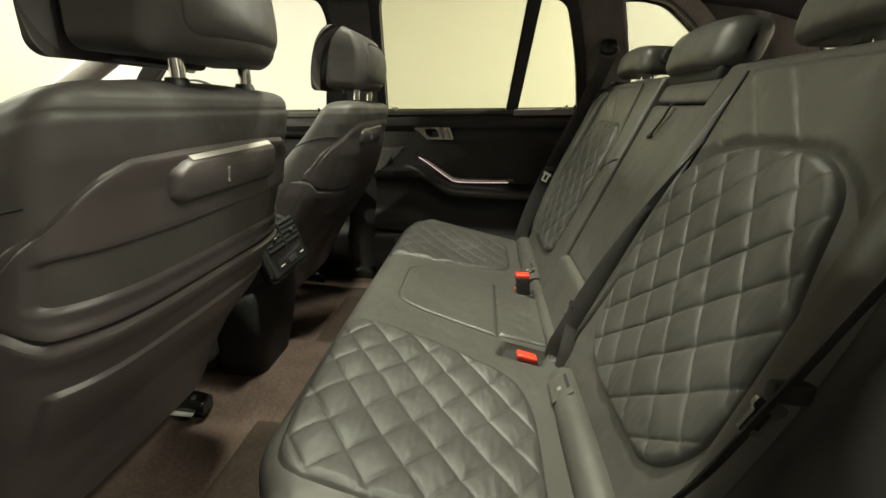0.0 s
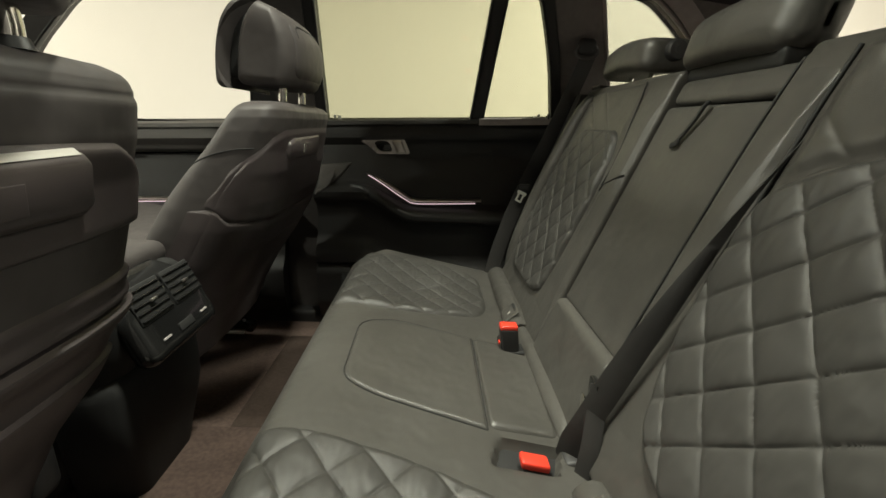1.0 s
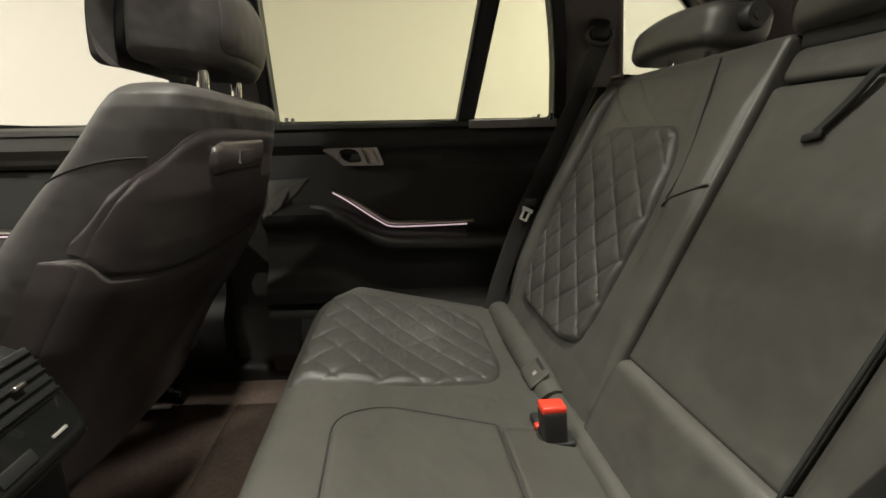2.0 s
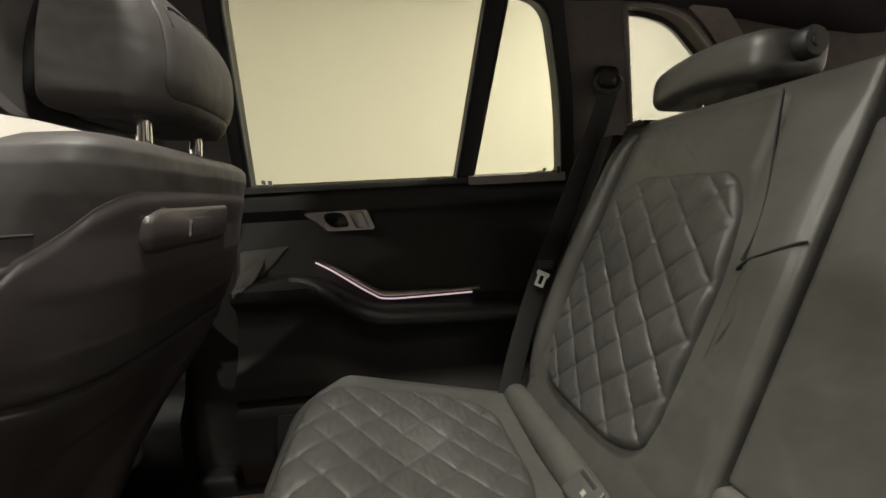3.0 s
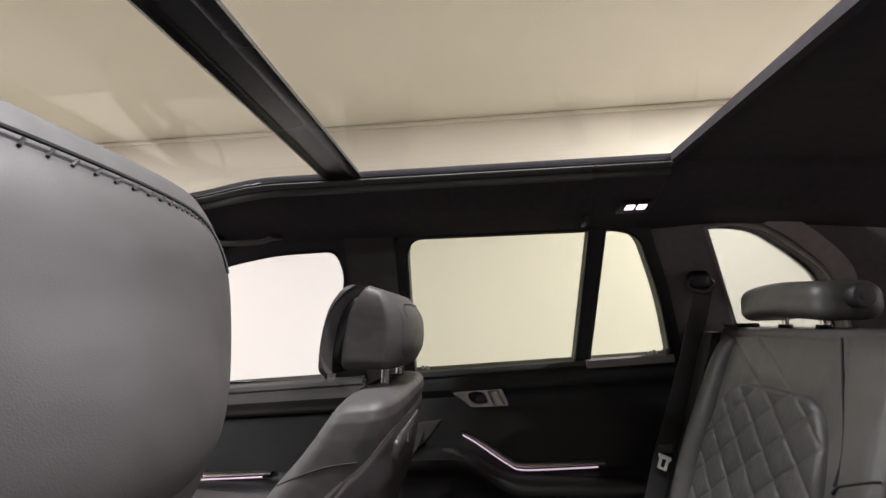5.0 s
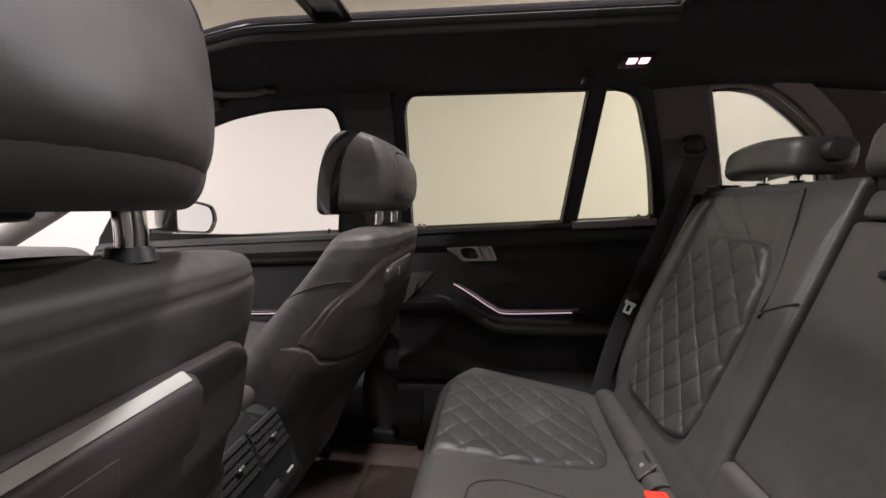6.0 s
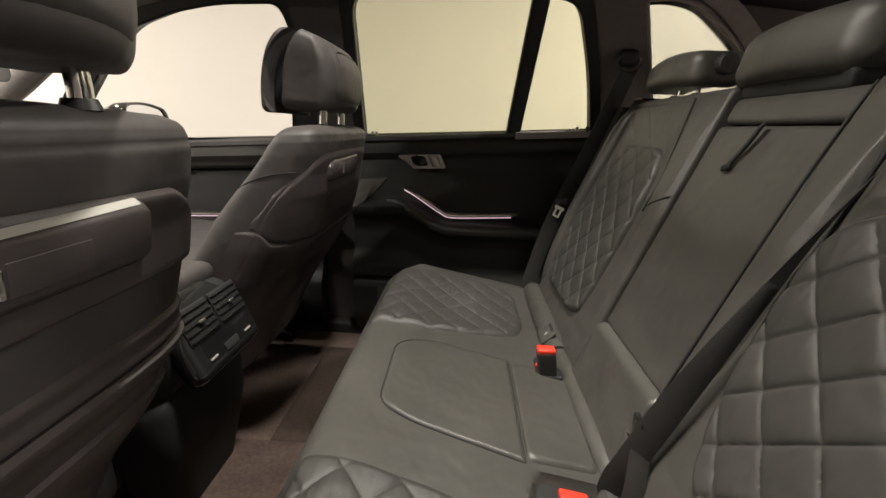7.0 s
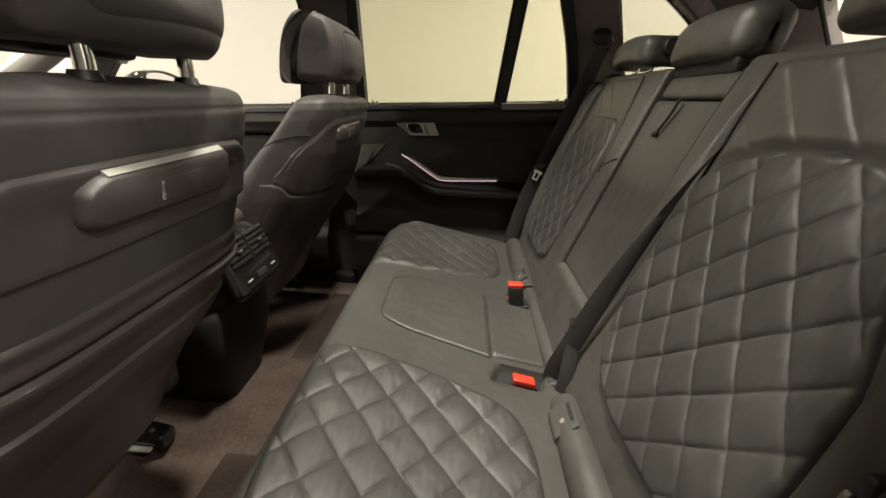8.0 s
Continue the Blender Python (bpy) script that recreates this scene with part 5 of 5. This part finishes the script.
    def cap(p):
        v = (p.z - hz) / 0.045
        return (p.x + 0.10 * (p.z - hz) + 0.012 * (abs(p.y - hy) / 0.12) ** 2 * (1 if p.x < 0.79 else 0), p.y, p.z - 0.010 * ((p.y - hy) / 0.12) ** 2)
    part("headrest", rbox((0.795, hy, hz), (0.125, 0.240, 0.070), 0.026, 8, 6, warp=cap), LEATHER, t, "low rounded leather headrest")
    inner = hy + (0.125 if flip else -0.125)
    if not flip:
        part("knob", tube([(0.800, inner + 0.004, hz), (0.800, inner - 0.010, hz), (0.800, inner - 0.014, hz)], [0.021, 0.021, 0.018], 24), PLASTIC, t, "round black release knob")
        part("button", tube([(0.800, inner - 0.011, hz), (0.800, inner - 0.016, hz)], [0.009, 0.008], 16), PLASTIC, t)
    for dy in (-0.05, 0.05):
        part("post", tube([(0.795, hy + dy, 0.84), (0.798, hy + dy, hz - 0.02)], 0.006, 10), CHROME, t, "chromed headrest post")
        part("collar", tube([(0.795, hy + dy, 0.838), (0.795, hy + dy, 0.849)], [0.016, 0.012], 12), PLASTIC, t)
    return t


outer_back(False)
outer_back(True)

mid = back_slab(-0.085, 0.166, 0.39, 0.776, 0.10, -0.010, "centre_armrest", bench, 0.008)
back_slab(-0.096, 0.167, 0.28, 0.835, 0.06, -0.05, "back_board", mid, 0.012)
back_slab(-0.096, 0.167, 0.262, 0.392, 0.12, 0.006, "lower_pad", mid, 0.012)
roll([(0.534, 0.255, 0.254), (0.533, 0.17, 0.259), (0.533, -0.03, 0.259), (0.536, -0.10, 0.252)], [0.021] * 25, "centre_roll", mid, LEATHER)
back_slab(-0.096, 0.167, 0.779, 0.824, 0.12, -0.012, "top_pad", mid, 0.014)
part("headrest", rbox((0.780, 0.066, 0.888), (0.096, 0.250, 0.092), 0.032, 10, 6, warp=lambda p: (p.x + 0.012 * ((p.y - 0.066) / 0.125) ** 2 * (1 if p.x < 0.78 else 0) + 0.22 * (p.z - 0.85), p.y, p.z - 0.006 * ((p.y - 0.066) / 0.125) ** 2)), LEATHER, mid, "wide leather centre headrest")
# Black block standing in for the shade under the headrest.
part("gap_shade", rbox((0.800, 0.058, 0.833), (0.086, 0.215, 0.030), 0.008, 4, 3), RUBBER, mid)
strap = [on_back(0.036, 0.780, 0.000), on_back(0.038, 0.772, 0.002), on_back(0.048, 0.752, -0.001), on_back(0.062, 0.728, -0.003), on_back(0.068, 0.718, -0.003)]
loop = part("pull_strap", ribbon(spline(strap, 5), (0.3, 1, 0.1), 0.010, 0.004), RUBBER, mid, "short black pull strap")
part("strap_end", rbox(on_back(0.070, 0.714, -0.003), (0.006, 0.022, 0.010), 0.003, 2, 2, warp=lambda p: (p.x, p.y, p.z - 0.3 * (p.y - 0.07))), RUBBER, loop)

# ---------------------------------------------------------------- belts and buckles
def belt_line(pts, n=7):
    return spline(pts, n)


def outer_belt(flip):
    f = other if flip else (lambda y: y)
    t = thing("seat_belt", (0.70, f(0.70), 0.22), "dark woven seat belt with bright latch tongue", "seat belt", "outer seat belts")
    ring = Vector((0.763, f(0.708), 0.961))
    pts = [(0.763, f(0.704), 0.963), (0.741, f(0.697), 0.90), (0.682, f(0.684), 0.745), (0.590, f(0.665), 0.530), (0.545, f(0.655), 0.40), (0.515, f(0.655), 0.27), (0.51, f(0.66), 0.20)]
    if flip:
        pts = [pts[0], (0.735, -0.640, 0.88), (0.690, -0.618, 0.775), (0.636, -0.610, 0.675), (0.592, -0.606, 0.556), (0.555, -0.604, 0.46), (0.520, -0.605, 0.39), (0.505, -0.61, 0.27), (0.505, -0.615, 0.20)]
    line = belt_line(pts)
    part("webbing", ribbon(line, (0.85, 0.0, -0.5) if not flip else (0.72, 0.60, -0.34), 0.046, 0.0025), BELT, t)
    tg = part("tongue", sheet(rounded([(-0.012, -0.022), (0.012, -0.022), (0.012, 0.002), (0.017, 0.005), (0.017, 0.014), (-0.017, 0.014), (-0.017, 0.005), (-0.012, 0.002)], 0.003, 3), [rounded([(-0.006, -0.016), (-0.006, 0.004), (0.006, 0.004), (0.006, -0.016)], 0.002, 2)],
             lambda u, v: (0.586 + u * 0.8 + v * 0.35, f(0.652), 0.525 + v * 0.9 - u * 0.35), 0.004, (0, 1, 0)), STEEL if flip else LATCH, t, "bright metal latch tongue")
    part("tongue_grip", rbox((0.595, f(0.655), 0.552), (0.034, 0.011, 0.020), 0.004, 2, 2), PLASTIC, tg)
    part("guide_ring", tube([ring + Vector((-0.014 + 0.032 * math.cos(a), -0.012 if not flip else 0.012, -0.006 + 0.021 * math.sin(a))) for a in lin(0, 2 * math.pi, 24)], 0.0052, 8, cap=False), PILLAR, t, "dark oval belt guide")
    part("guide_cover", rbox((0.750, f(0.706), 0.968), (0.056, 0.034, 0.050), 0.0165, 3, 4), PLASTIC, t, "rounded guide cover")
    part("anchor", rbox((0.51, f(0.668), 0.20), (0.05, 0.02, 0.05), 0.008, 2, 2), PLASTIC, t)
    return t


outer_belt(False)
outer_belt(True)

mb = thing("seat_belt", (0.60, -0.14, 0.25), "dark woven centre seat belt lying in the backrest's groove", "seat belt")
pts = [(0.712, -0.172, 0.735), (0.684, -0.170, 0.690), (0.655, -0.171, 0.640), (0.612, -0.168, 0.550), (0.571, -0.155, 0.439), (0.535, -0.141, 0.327), (0.523, -0.134, 0.285), (0.518, -0.132, 0.245)]
line = belt_line(pts, 12)
twist = [Vector((-0.95, 0.10, 0.28)).lerp(Vector((-0.72, 0.62, 0.26)), sstep(0.2, 0.60, i / len(line))) for i in range(len(line))]
part("webbing", ribbon(line, twist, [0.003 + 0.033 * sstep(0.12, 0.66, i / len(line)) for i in range(len(line))], 0.0026), BELT, mb)
loop = belt_line([(0.549, -0.136, 0.385), (0.544, -0.148, 0.340), (0.537, -0.163, 0.295), (0.530, -0.170, 0.255)], 6)
part("webbing", ribbon(loop, (-0.72, 0.62, 0.26), 0.026, 0.0026), BELT, mb)
part("tongue", rbox((0.546, -0.128, 0.372), (0.010, 0.030, 0.034), 0.004, 2, 2), GLOSS_BLACK, mb, "black latch tongue")
part("tongue_plate", rbox((0.536, -0.120, 0.342), (0.003, 0.016, 0.030), 0.0012, 1, 1), CHROME, mb)
part("anchor", rbox((0.525, -0.130, 0.25), (0.03, 0.05, 0.03), 0.008, 2, 2), PLASTIC, mb)

b = thing("belt_buckle", (0.478, 0.150, 0.27), "black belt buckle with red release button standing upright", "belt buckle")
part("case", rbox((0.480, 0.146, 0.286), (0.038, 0.028, 0.084), 0.007, 3, 3, warp=lambda p: (p.x - 0.15 * (p.z - 0.29), p.y, p.z)), PLASTIC, b)
part("button", rbox((0.4745, 0.146, 0.3280), (0.037, 0.025, 0.013), 0.004, 2, 2), RED, b, "red release button")
b = thing("belt_buckle", (0.462, -0.142, 0.262), "belt buckle with red button lying in its recess", "belt buckle")
part("case", rbox((0.468, -0.156, 0.260), (0.040, 0.030, 0.014), 0.005, 2, 3, warp=lambda p: (p.x, p.y, p.z - 0.2 * (p.x - 0.47))), PLASTIC, b)
part("button", rbox((0.462, -0.160, 0.2715), (0.042, 0.024, 0.013), 0.004, 2, 2, warp=lambda p: (p.x, p.y, p.z - 0.2 * (p.x - 0.47))), RED, b, "red release button")
b = thing("belt_buckle", (0.462, 0.180, 0.27), "small black buckle stalk with red tip in the crease", "belt buckle")
part("case", rbox((0.473, 0.180, 0.275), (0.022, 0.040, 0.016), 0.006, 2, 2), PLASTIC, b)
part("button", rbox((0.4665, 0.168, 0.279), (0.012, 0.010, 0.009), 0.003, 1, 2), RED, b, "red release button")
